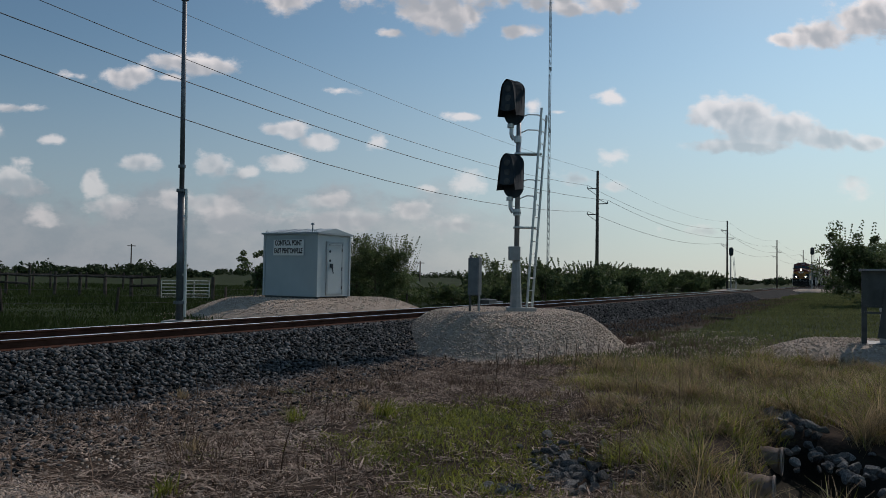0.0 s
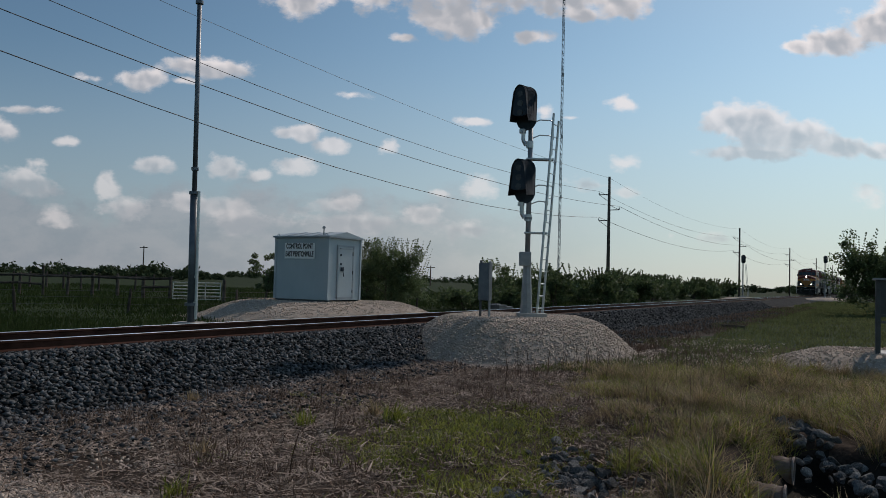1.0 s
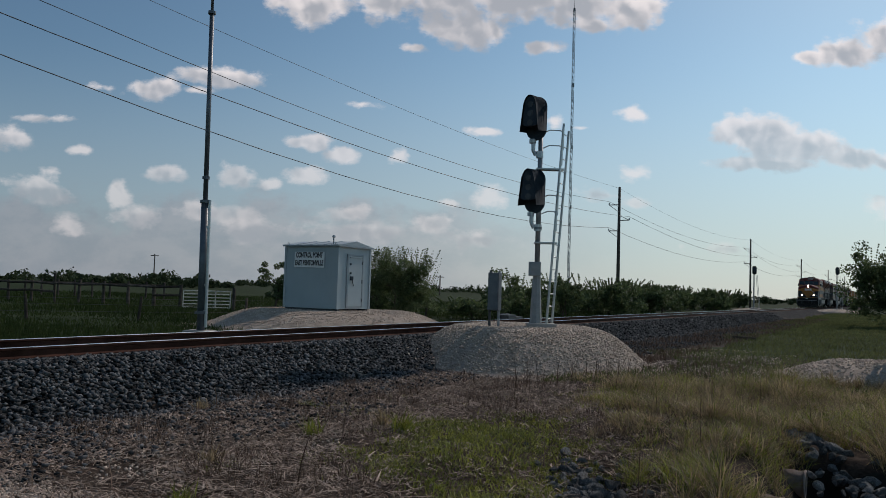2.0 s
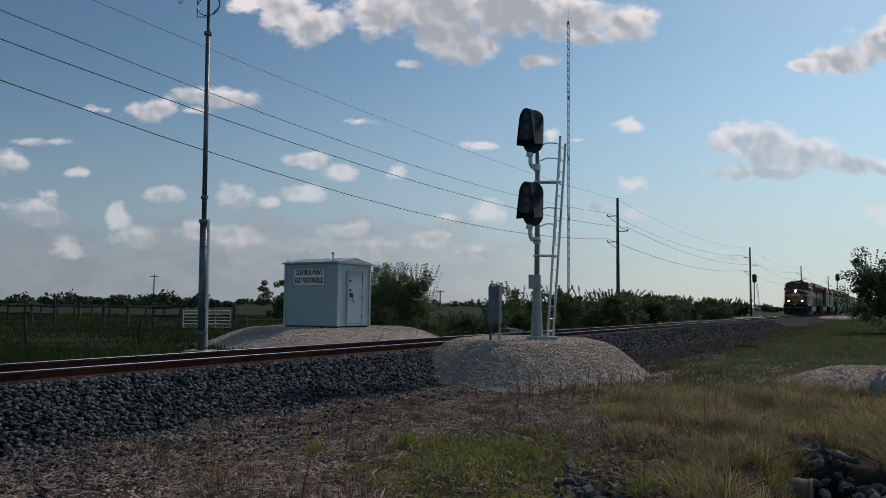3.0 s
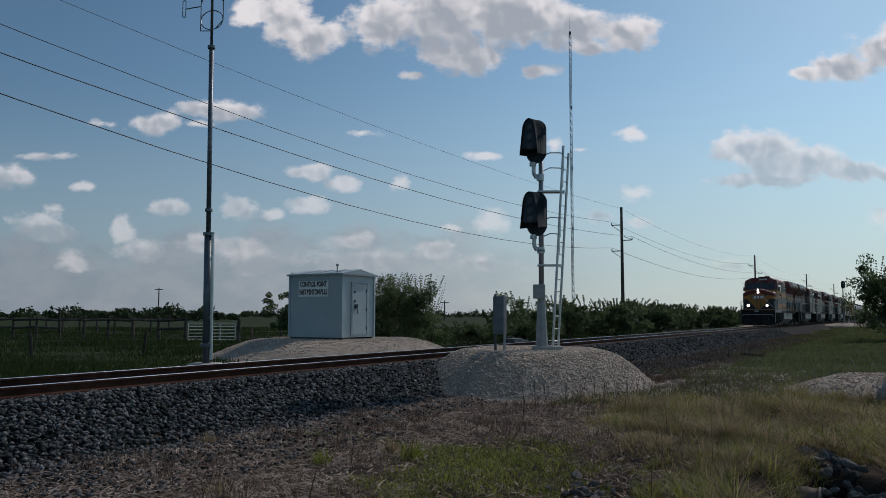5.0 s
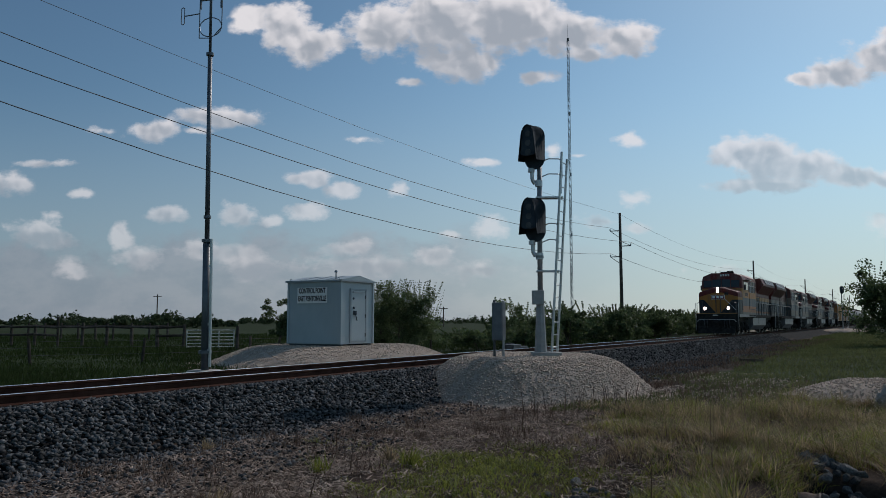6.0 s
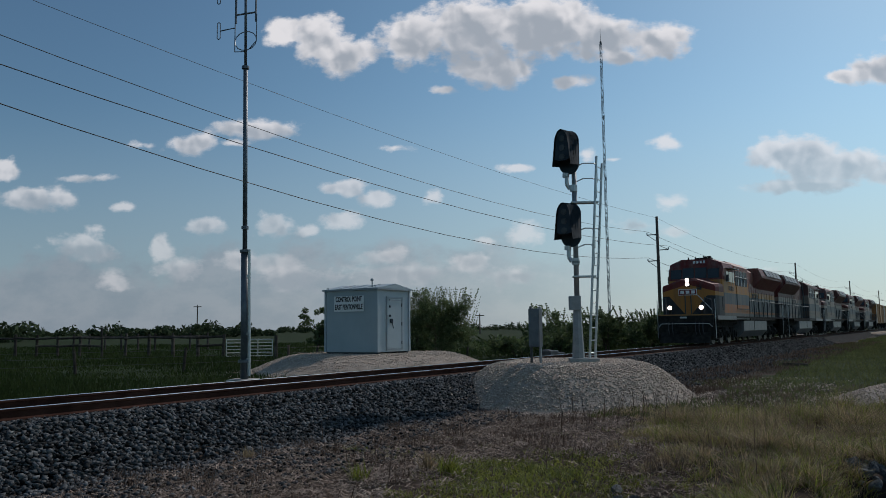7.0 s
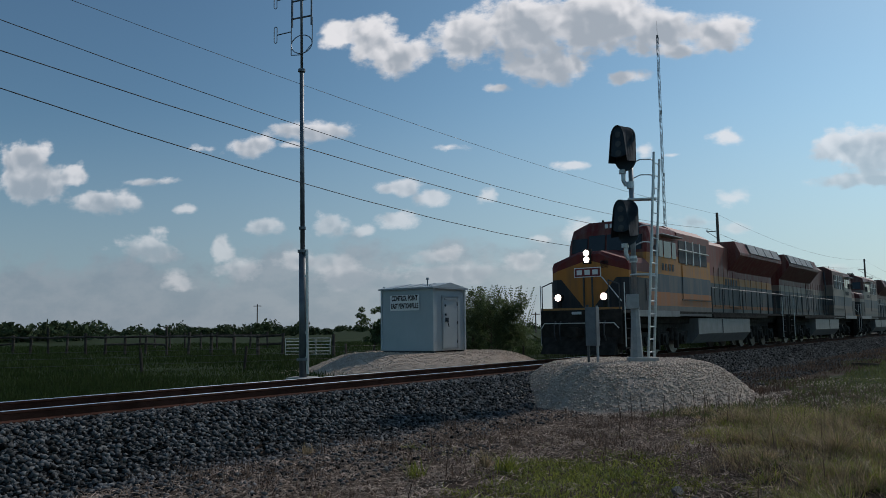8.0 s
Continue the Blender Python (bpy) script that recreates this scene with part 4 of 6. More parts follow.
def truck_part(e, cx, axle=1.86, n=3, r=0.53, wheelbase_name="truck"):
    span = axle * (n - 1)
    bm = bmesh.new()
    for sy in (-1, 1):
        add_box(bm, (cx, sy * 1.08, 0.72), (span + 1.3, 0.13, 0.26), bevel=0.03)
        for k in range(n):
            x = cx + (k - (n - 1) / 2) * axle
            add_box(bm, (x, sy * 1.13, 0.56), (0.46, 0.2, 0.42), bevel=0.04)
            add_rod(bm, (x, sy * 1.2, 0.55), (x, sy * 1.3, 0.55), 0.15, sides=12)
            add_box(bm, (x + 0.48, sy * 1.12, 0.5), (0.16, 0.16, 0.62), bevel=0.03)
        for k in range(n - 1):
            x = cx + (k - (n - 2) / 2) * axle
            add_rod(bm, (x - 0.2, sy * 1.16, 0.5), (x - 0.2, sy * 1.16, 0.98), 0.1, sides=10)
            add_rod(bm, (x + 0.2, sy * 1.16, 0.5), (x + 0.2, sy * 1.16, 0.98), 0.1, sides=10)
    add_box(bm, (cx, 0, 0.85), (1.2, 2.1, 0.3))
    add_box(bm, (cx, 0, 0.62), (span + 1.0, 1.2, 0.55), bevel=0.05)
    add_box(bm, (cx, 0, 1.08), (span + 0.6, 2.0, 0.2))
    t = part(wheelbase_name, bm, M_UNDER, e, "grimy truck side frame with springs")
    wheels = []
    for k in range(n):
        x = cx + (k - (n - 1) / 2) * axle
        bm = bmesh.new()
        for sy in (-1, 1):
            add_rod(bm, (0, sy * 0.68, 0), (0, sy * 0.81, 0), r, r * 0.985, 24)
            add_rod(bm, (0, sy * 0.66, 0), (0, sy * 0.685, 0), r + 0.028, sides=24)
            add_rod(bm, (0, sy * 0.8, 0), (0, sy * 0.83, 0), r * 0.4, r * 0.3, 12)
        add_rod(bm, (0, -0.9, 0), (0, 0.9, 0), 0.09, sides=10)
        w = part("wheelset", bm, M_STEEL, t)
        w.location = (x, 0, r)
        wheels.append(w)
    return wheels


def handrail(e, x0, x1, y, z, n, material=None):
    material = material or M_RAILING
    bm = bmesh.new()
    add_path(bm, [(x0, y, z), (x0, y, z + 1.05), (x1, y, z + 1.05), (x1, y, z)], 0.024, 6)
    rail = part("handrail", bm, material, e)
    for i in range(1, n):
        x = x0 + (x1 - x0) * i / n
        bm = bmesh.new()
        add_rod(bm, (x, y, z), (x, y, z + 1.05), 0.026, sides=6)
        part("stanchion", bm, material, rail)


def build_locomotive(label, m, side, nose, lit):
    """x = 0 at the front lamps, running back to -20.9; z = 0 at the rail's top; y to its left."""
    e = thing("locomotive", label, "locomotive", m, "locomotives of the train")
    wheels = []
    # frame and walkway
    bm = bmesh.new()
    add_box(bm, (-10.3, 0, 1.33), (20.2, 2.2, 0.36), bevel=0.03)
    add_box(bm, (-10.3, 0, 1.55), (20.6, 3.06, 0.09))
    for sy in (-1, 1):
        add_box(bm, (-13.0, sy * 1.5, 1.47), (8.2, 0.06, 0.17))
    part("frame", bm, M_UNDER, e, "black frame and walkway")
    # pilot, plough, steps
    bm = bmesh.new()
    add_box(bm, (0.02, 0, 1.05), (0.16, 3.0, 1.15), bevel=0.03)
    add_prism(bm, [(0.1, 0.14), (0.42, 0.14), (0.1, 0.72)], -1.35, 1.35)
    part("pilot", bm, M_UNDER, e)
    bm = bmesh.new()
    add_box(bm, (0.35, 0, 0.88), (0.6, 0.22, 0.28), bevel=0.04)
    add_box(bm, (0.62, 0.03, 0.88), (0.24, 0.34, 0.34), bevel=0.06)
    part("coupler", bm, M_UNDER, e)
    bm = bmesh.new()
    add_box(bm, (-20.62, 0, 1.05), (0.16, 3.0, 1.1), bevel=0.03)
    add_box(bm, (-20.9, 0, 0.88), (0.55, 0.22, 0.28), bevel=0.04)
    part("rear_pilot", bm, M_UNDER, e)
    for sy in (-1, 1):
        for x in (-0.42, -20.2):
            bm = bmesh.new()
            add_box(bm, (x, sy * 1.30, 0.85), (0.66, 0.03, 1.1))
            add_box(bm, (x - 0.32, sy * 1.42, 0.85), (0.04, 0.28, 1.1))
            add_box(bm, (x + 0.32, sy * 1.42, 0.85), (0.04, 0.28, 1.1))
            well = part("step_well", bm, M_UNDER, e)
            for k in range(4):
                bm = bmesh.new()
                add_box(bm, (x, sy * 1.42, 0.35 + k * 0.32), (0.62, 0.26, 0.04))
                part("step", bm, M_UNDER, well)
            bm = bmesh.new()
            add_rod(bm, (x + 0.36, sy * 1.58, 0.4), (x + 0.36, sy * 1.58, 2.5), 0.02, sides=6)
            part("grab_iron", bm, M_RAILING_WHITE, e, "pale grab iron")
    bm = bmesh.new()
    add_box(bm, (0.03, 0, 1.66), (0.05, 3.0, 0.07))
    part("sill_stripe", bm, M_CAR, e, "orange sill stripe")
    # railings on the front platform
    for sy in (-1, 1):
        bm = bmesh.new()
        add_path(bm, [(0.05, sy * 1.45, 1.6), (0.05, sy * 1.45, 2.45), (0.02, sy * 1.05, 2.6), (0.02, sy * 1.05, 1.6)], 0.02, 6)
        part("front_railing", bm, M_RAILING, e)
    # nose
    bm = bmesh.new()

    def nose_ring(x, w, c, top, side_top):
        return [(x, -w, 1.6), (x, w, 1.6), (x, w, side_top - 0.15), (x, w - c, side_top), (x, 0.42, top), (x, -0.42, top), (x, -w + c, side_top), (x, -w, side_top - 0.15)]
    loft(bm, [nose_ring(-0.62, 1.22, 0.1, 3.56, 3.24), nose_ring(-0.74, 1.46, 0.06, 3.66, 3.32), nose_ring(-1.25, 1.53, 0.05, 3.72, 3.36), nose_ring(-2.7, 1.54, 0.05, 3.84, 3.44)])
    ob = part("nose", bm, nose, e, "yellow nose with dark swept wings and red brow")
    bm = bmesh.new()
    add_box(bm, (-0.645, 0.62, 3.18), (0.05, 0.36, 0.34), bevel=0.04)
    part("nose_hatch", bm, M_LOUVRE, ob)
    bm = bmesh.new()
    add_box(bm, (-0.60, 0.16, 2.25), (0.05, 0.05, 1.2))
    add_box(bm, (-0.60, -0.16, 2.25), (0.05, 0.05, 1.2))
    part("nose_post", bm, M_RAILING, ob)
    bm = bmesh.new()
    add_rod(bm, (-0.55, 0.55, 2.75), (-0.2, 1.4, 1.9), 0.022, sides=6)
    part("chain", bm, M_RAILING_WHITE, ob)
    for sy in (-1, 1):
        bm = bmesh.new()
        add_box(bm, (-0.72, sy * 1.2, 2.35), (0.05, 0.26, 0.5), pose(0, 0, 0))
        part("number_case", bm, M_LOUVRE, ob)
    # emblem: a pale plate with dark bars
    bm = bmesh.new()
    add_box(bm, (-0.59, 0.0, 2.93), (0.04, 1.02, 0.34), bevel=0.01)
    plate = part("emblem_plate", bm, M_WHITE, ob, "pale emblem plate with dark red bars")
    bm = bmesh.new()
    add_box(bm, (-0.578, 0.0, 2.93), (0.03, 0.96, 0.28))
    part("emblem_field", bm, M_LOGO, plate)
    for k in range(3):
        bm = bmesh.new()
        add_box(bm, (-0.570, -0.30 + k * 0.30, 2.93), (0.03, 0.20, 0.17))
        part("emblem_bar", bm, M_WHITE, plate)
    # hoses, cut lever and marks on the front
    for k, y in enumerate((-0.9, -0.7, 0.55, 0.75, 0.95)):
        bm = bmesh.new()
        add_path(bm, [(0.12, y, 1.25), (0.26, y + 0.02, 1.1), (0.28, y + 0.03, 0.8), (0.2, y + 0.05, 0.6)], 0.025, 6)
        part("hose", bm, M_RAILING, e)
    bm = bmesh.new()
    add_path(bm, [(0.16, -1.45, 1.0), (0.2, -1.3, 1.18), (0.2, 1.3, 1.18), (0.16, 1.45, 1.0)], 0.016, 6)
    part("cut_lever", bm, M_RAILING_WHITE, e)
    bm = bmesh.new()
    add_box(bm, (0.11, -0.1, 1.52), (0.02, 0.36, 0.09))
    part("step_plate", bm, M_RAILING_WHITE, e)
    # head lamps
    glow = M_LAMP if lit else M_WINDOW
    bm = bmesh.new()
    add_box(bm, (-0.62, 0, 3.48), (0.16, 0.3, 0.52), bevel=0.05)
    hl = part("headlight", bm, M_UNDER, e)
    for z in (3.60, 3.37):
        bm = bmesh.new()
        add_rod(bm, (-0.55, 0, z), (-0.52, 0, z), 0.105, sides=16)
        part("lamp", bm, glow, hl)
    for sy in (-1, 1):
        bm = bmesh.new()
        add_rod(bm, (-0.2, sy * 0.86, 2.06), (-0.02, sy * 0.86, 2.06), 0.14, sides=14)
        add_box(bm, (-0.12, sy * 0.86, 1.75), (0.12, 0.1, 0.36))
        dl = part("ditch_light", bm, M_UNDER, e)
        bm = bmesh.new()
        add_rod(bm, (-0.02, sy * 0.86, 2.06), (0.01, sy * 0.86, 2.06), 0.115, sides=16)
        part("lamp", bm, glow, dl)
    # cab
    bm = bmesh.new()

    def cab_ring(x, w, top, eave):
        return [(x, -w, 1.6), (x, w, 1.6), (x, w, eave - 0.32), (x, w - 0.1, eave), (x, 0.80, top), (x, -0.80, top), (x, -w + 0.1, eave), (x, -w, eave - 0.32)]
    loft(bm, [cab_ring(-2.05, 1.50, 3.62, 3.52), cab_ring(-2.22, 1.53, 4.55, 4.35), cab_ring(-2.42, 1.55, 4.90, 4.64), cab_ring(-5.05, 1.55, 4.94, 4.66)])
    cab = part("cab", bm, side, e, "cab with red upper part and grimy sides")
    for y0, y1 in ((-1.36, -0.74), (-0.68, -0.04), (0.04, 0.68), (0.74, 1.36)):
        bm = bmesh.new()
        top = 4.38 if abs((y0 + y1) / 2) < 0.7 else 4.30
        vs = [bm.verts.new(p) for p in ((-2.11, y0, 3.76), (-2.11, y1, 3.76), (-2.19, y1, top), (-2.19, y0, top))]
        vs2 = [bm.verts.new((v.co.x + 0.05, v.co.y, v.co.z)) for v in vs]
        bm.faces.new(vs), bm.faces.new(vs2[::-1])
        for i in range(4):
            bm.faces.new((vs[i], vs[(i + 1) % 4], vs2[(i + 1) % 4], vs2[i]))
        part("windshield", bm, M_WINDOW, cab)
    for sy in (-1, 1):
        for x0, x1 in ((-2.95, -3.55), (-3.65, -4.35), (-4.45, -4.85)):
            bm = bmesh.new()
            add_box(bm, ((x0 + x1) / 2, sy * 1.548, 3.86), (x0 - x1, 0.03, 0.62), bevel=0.01)
            part("side_window", bm, M_WINDOW, cab)
        bm = bmesh.new()
        add_box(bm, (-3.9, sy * 1.68, 4.34), (2.0, 0.34, 0.025), pose(0, 0, 0))
        part("sunshade", bm, M_RAILING_WHITE, cab)
        bm = bmesh.new()
        add_box(bm, (-2.75, sy * 1.66, 3.75), (0.06, 0.16, 0.4))
        part("mirror", bm, M_RAILING, cab)
        bm = bmesh.new()
        add_box(bm, (-2.15, sy * 1.545, 2.3), (0.42, 0.02, 0.72))
        part("side_vent", bm, M_LOUVRE, cab)
        bar_row("fleet_mark", cab, pose(-4.0, sy * 1.56, 3.2), 1.3, 0.26, 4, M_LOUVRE, "row of dark bars for unreadable figures")
    bar_row("fleet_mark", cab, pose(-2.27, 0.25, 4.70, 0, 0, 90), 0.75, 0.17, 4, M_WHITE, "row of pale bars for figures")
    bm = bmesh.new()
    add_box(bm, (-3.6, 0.0, 4.98), (0.7, 0.5, 0.12), bevel=0.03)
    part("roof_unit", bm, M_UNDER, cab)
    bm = bmesh.new()
    for dy in (-0.16, -0.05, 0.07, 0.18):
        add_rod(bm, (-3.1, 0.55 + dy, 5.02), (-2.8, 0.55 + dy, 5.04), 0.025, 0.055, 8)
    add_box(bm, (-3.12, 0.55, 4.96), (0.1, 0.5, 0.08))
    part("horn", bm, M_UNDER, cab)
    bm = bmesh.new()
    add_rod(bm, (-4.4, -0.5, 4.9), (-4.4, -0.5, 5.22), 0.02, sides=6)
    part("antenna", bm, M_UNDER, cab)
    bm = bmesh.new()
    add_rod(bm, (-3.2, -0.6, 4.9), (-3.2, -0.6, 5.08), 0.05, 0.04, 8)
    part("beacon", bm, M_UNDER, cab)
    # equipment room behind the cab, as wide as the cab
    bm = bmesh.new()
    loft(bm, [section(-5.06, 1.52, 1.42, 4.9, 0.5, 0.30), section(-8.75, 1.52, 1.42, 4.9, 0.5, 0.30)])
    eq = part("equipment_room", bm, side, e)
    bm = bmesh.new()
    add_box(bm, (-2.9, 1.5, 1.5), (4.3, 0.1, 0.22)), add_box(bm, (-2.9, -1.5, 1.5), (4.3, 0.1, 0.22))
    part("skirt", bm, M_TANK, e)
    for sy in (-1, 1):
        for x, w in ((-5.55, 0.7), (-6.35, 0.55), (-7.1, 0.6), (-7.95, 0.75)):
            bm = bmesh.new()
            add_box(bm, (x, sy * 1.52, 3.88), (w, 0.05, 0.88), bevel=0.01)
            part("intake_louvre", bm, M_LOUVRE, eq)
        for x in (-5.95, -6.72, -7.5):
            bm = bmesh.new()
            add_box(bm, (x, sy * 1.545, 3.88), (0.09, 0.03, 0.95))
            part("louvre_post", bm, M_RAILING_WHITE, eq)
        bm = bmesh.new()
        add_rod(bm, (-5.1, sy * 1.58, 3.95), (-8.5, sy * 1.58, 3.95), 0.022, sides=6)
        part("grab_iron", bm, M_RAILING_WHITE, eq)
        bm = bmesh.new()
        add_box(bm, (-7.0, sy * 1.53, 2.72), (3.0, 0.03, 1.3), bevel=0.01)
        part("access_panel", bm, side, eq)
        bm = bmesh.new()
        add_box(bm, (-7.0, sy * 1.545, 2.04), (3.3, 0.03, 0.03))
        part("panel_sill", bm, M_RAILING, eq)
    # engine hood
    bm = bmesh.new()
    loft(bm, [section(-8.75, 0.98, 1.6, 4.82, 0.3, 0.22), section(-14.3, 0.98, 1.6, 4.82, 0.3, 0.22)])
    hood = part("engine_hood", bm, side, e, "narrow engine hood with door panels")
    for sy in (-1, 1):
        for i in range(8):
            x = -9.15 - i * 0.66
            bm = bmesh.new()
            add_box(bm, (x, sy * 0.985, 2.75), (0.58, 0.035, 1.75), bevel=0.008)
            part("hood_door", bm, side, hood)
        bm = bmesh.new()
        add_path(bm, [(-8.95, sy * 1.05, 4.5), (-9.35, sy * 1.2, 3.5), (-9.5, sy * 1.2, 1.7)], 0.05, 6)
        part("drain_pipe", bm, M_RAILING, hood)
        bar_row("line_mark", hood, pose(-13.2, sy * 1.01, 3.0), 1.9, 0.34, 5, M_LOUVRE, "row of dark bars for worn lettering")
    bm = bmesh.new()
    add_box(bm, (-11.2, 0, 4.88), (1.3, 0.8, 0.22), bevel=0.04)
    part("exhaust_stack", bm, M_UNDER, hood)
    # radiator with flared wings
    bm = bmesh.new()

    def wing(x):
        return [(x, -0.98, 1.6), (x, 0.98, 1.6), (x, 0.98, 3.55), (x, 1.56, 4.27), (x, 1.56, 4.40), (x, 1.32, 4.93), (x, -1.32, 4.93), (x, -1.56, 4.40), (x, -1.56, 4.27), (x, -0.98, 3.55)]
    loft(bm, [wing(-12.9), wing(-20.25)])
    rad = part("radiator", bm, side, e, "flared radiator section in dark red")
    for sy in (-1, 1):
        bm = bmesh.new()
        tilt = math.degrees(math.atan2(0.24, 0.53))
        add_box(bm, (0, 0, 0), (5.6, 0.05, 0.50), pose(-17.25, sy * 1.468, 4.677, sy * tilt, 0, 0))
        gr = part("radiator_grille", bm, M_GRILLE, rad, "pale sloping radiator grille")
        for i in range(5):
            bm = bmesh.new()
            add_box(bm, (-14.5 - i * 1.37, 0, 0), (0.05, 0.08, 0.5), pose(0, sy * 1.47, 4.678, sy * tilt, 0, 0))
            part("grille_bar", bm, M_RAILING, gr)
        for i in range(6):
            bm = bmesh.new()
            add_box(bm, (-14.9 - i * 0.95, sy * 0.985, 2.55), (0.85, 0.035, 1.5), bevel=0.008)
            part("hood_door", bm, side, rad)
    bm = bmesh.new()
    add_box(bm, (-16.6, 0, 4.94), (5.6, 1.9, 0.06), bevel=0.01)
    part("fan_deck", bm, M_LOUVRE, rad)
    # railings along the walkway
    for sy in (-1, 1):
        handrail(e, -8.9, -20.3, sy * 1.5, 1.58, 8)
    bm = bmesh.new()
    add_path(bm, [(-20.5, -1.45, 1.6), (-20.5, -1.45, 2.6), (-20.5, 1.45, 2.6), (-20.5, 1.45, 1.6)], 0.022, 6)
    part("rear_railing", bm, M_RAILING, e)
    # fuel tank
    bm = bmesh.new()
    add_prism(bm, [(-1.48, 1.34), (1.48, 1.34), (1.48, 0.72), (1.15, 0.34), (-1.15, 0.34), (-1.48, 0.72)], -7.2, -14.2, axis="x")
    tank = part("fuel_tank", bm, M_TANK, e, "pale grey angular fuel tank")
    for sy in (-1, 1):
        bm = bmesh.new()
        add_box(bm, (-10.2, sy * 1.485, 1.02), (0.04, 0.02, 0.6))
        part("seam", bm, M_UNDER, tank)
        bm = bmesh.new()
        add_box(bm, (-8.9, sy * 1.4, 1.44), (1.5, 0.16, 0.1), bevel=0.02)
        part("air_pipe", bm, M_TANK, e)
    wheels += truck_part(e, -4.3)
    wheels += truck_part(e, -16.9)
    return e, wheels


def build_boxcar(label, m, paint):
    e = thing("boxcar", label, "rail car", m, "freight cars of the train")
    bm = bmesh.new()
    loft(bm, [section(-0.4, 1.5, 1.1, 4.6, 0.5, 0.15), section(-17.4, 1.5, 1.1, 4.6, 0.5, 0.15)])
    body = part("body", bm, paint, e)
    for sy in (-1, 1):
        for x in (-0.55, -17.25):
            bm = bmesh.new()
            add_box(bm, (x, sy * 1.52, 2.8), (0.5, 0.04, 3.3))
            part("end_post", bm, M_CAR_WHITE, body, "pale corner post")
        for i in range(10):
            bm = bmesh.new()
            add_box(bm, (-1.9 - i * 1.6, sy * 1.52, 2.8), (0.1, 0.05, 3.2))
            part("rib", bm, paint, body)
        bm = bmesh.new()
        add_box(bm, (-8.9, sy * 1.54, 2.75), (2.9, 0.06, 3.0), bevel=0.01)
        part("sliding_door", bm, paint, body)
    bm = bmesh.new()
    add_box(bm, (-8.9, 0, 0.95), (17.6, 0.5, 0.3))
    add_box(bm, (-8.9, 0, 0.88), (18.6, 0.2, 0.2))
    part("underframe", bm, M_UNDER, e)
    truck_part(e, -2.6, 1.75, 2, 0.46)
    truck_part(e, -15.2, 1.75, 2, 0.46)
    return e


def build_tank_car(label, m):
    e = thing("tank_car", label, "rail car", m, "freight cars of the train")
    bm = bmesh.new()
    add_rod(bm, (-0.9, 0, 2.75), (-16.9, 0, 2.75), 1.5, sides=28)
    for x, d in ((-0.9, 0.35), (-16.9, -0.35)):
        add_rod(bm, (x, 0, 2.75), (x + d, 0, 2.75), 1.5, 0.9, 28)
    tank = smooth_shade(part("tank", bm, M_CAR_DARK, e))
    for x in (-2.2, -6.0, -12.0, -15.6):
        bm = bmesh.new()
        add_rod(bm, (x - 0.45, 0, 2.75), (x + 0.45, 0, 2.75), 1.512, sides=28)
        part("band", bm, M_CAR_WHITE, tank, "pale painted band")
    bm = bmesh.new()
    add_rod(bm, (-8.9, 0, 4.1), (-8.9, 0, 4.7), 0.45, sides=14)
    part("dome", bm, M_CAR_DARK, tank)
    bm = bmesh.new()
    add_box(bm, (-8.9, 0, 1.1), (17.6, 0.6, 0.34))
    add_box(bm, (-8.9, 0, 0.88), (18.6, 0.2, 0.2))
    part("underframe", bm, M_UNDER, e)
    truck_part(e, -2.6, 1.75, 2, 0.46)
    truck_part(e, -15.2, 1.75, 2, 0.46)
    return e


SPEED, GAIN, FRONT_AT_END = 19.2, 0.05, 23.5      # speed at the end and half the quickening, in metres and seconds; where the lamps stand at the end
UNIT = 21.4
TRAIN = []                              # thing, distance of its origin behind the lamps, turned round?, wheels


def rolled(t):
    """Metres still to run before the clip ends."""
    return SPEED * (8.0 - t) - GAIN * (8.0 - t) ** 2


def train_pose(back, turned, t):
    s = FRONT_AT_END + rolled(t) + back
    return track_pose(s + (20.7 if turned else 0), TRACK_Q, RAIL_Z, 180 if turned else 0)


def build_train():
    a, wheels = build_locomotive("grimy red and yellow diesel locomotive with lit headlights", train_pose(0, False, 0), M_SIDE, M_NOSE, True)
    TRAIN.append((a, 0.0, False, wheels))
    b, wheels = build_locomotive("faded red and grey diesel locomotive running backwards", train_pose(UNIT, True, 0), M_SIDE_OLD, M_NOSE_OLD, False)
    TRAIN.append((b, UNIT, True, wheels))
    for i, src, label in ((2, b, "faded red and grey diesel locomotive coupled in the train"), (3, b, "faded red and grey diesel locomotive coupled in the train"),
                          (4, b, "faded red and grey diesel locomotive coupled in the train")):
        c = copy_thing(src, train_pose(UNIT * i, False, 0))
        c["label"] = label
        TRAIN.append((c, UNIT * i, False, []))
    back = UNIT * 5 + 0.4
    box = build_boxcar("orange boxcar with pale corner posts", train_pose(back, False, 0), M_CAR)
    TRAIN.append((box, back, False, []))
    back += 18.6
    TRAIN.append((copy_thing(box, train_pose(back, False, 0)), back, False, []))
    back += 18.6
    tank = build_tank_car("black tank car with pale bands", train_pose(back, False, 0))
    TRAIN.append((tank, back, False, []))
    for i in range(4):
        back += 18.6
        TRAIN.append((copy_thing(tank, train_pose(back, False, 0)), back, False, []))


build_train()


# ---------- poles, wires and the radio tower ----------
POLE_STEP = Vector((34.5, 59.5, 0))
POLE_ONE = Vector((14.72, 73.5, 0))
ARMS = ((10.4, -1), (8.9, 1), (7.9, -1))
LINE_WAY = POLE_STEP.normalized()
LINE_SIDE = Vector((-LINE_WAY.y, LINE_WAY.x, 0))


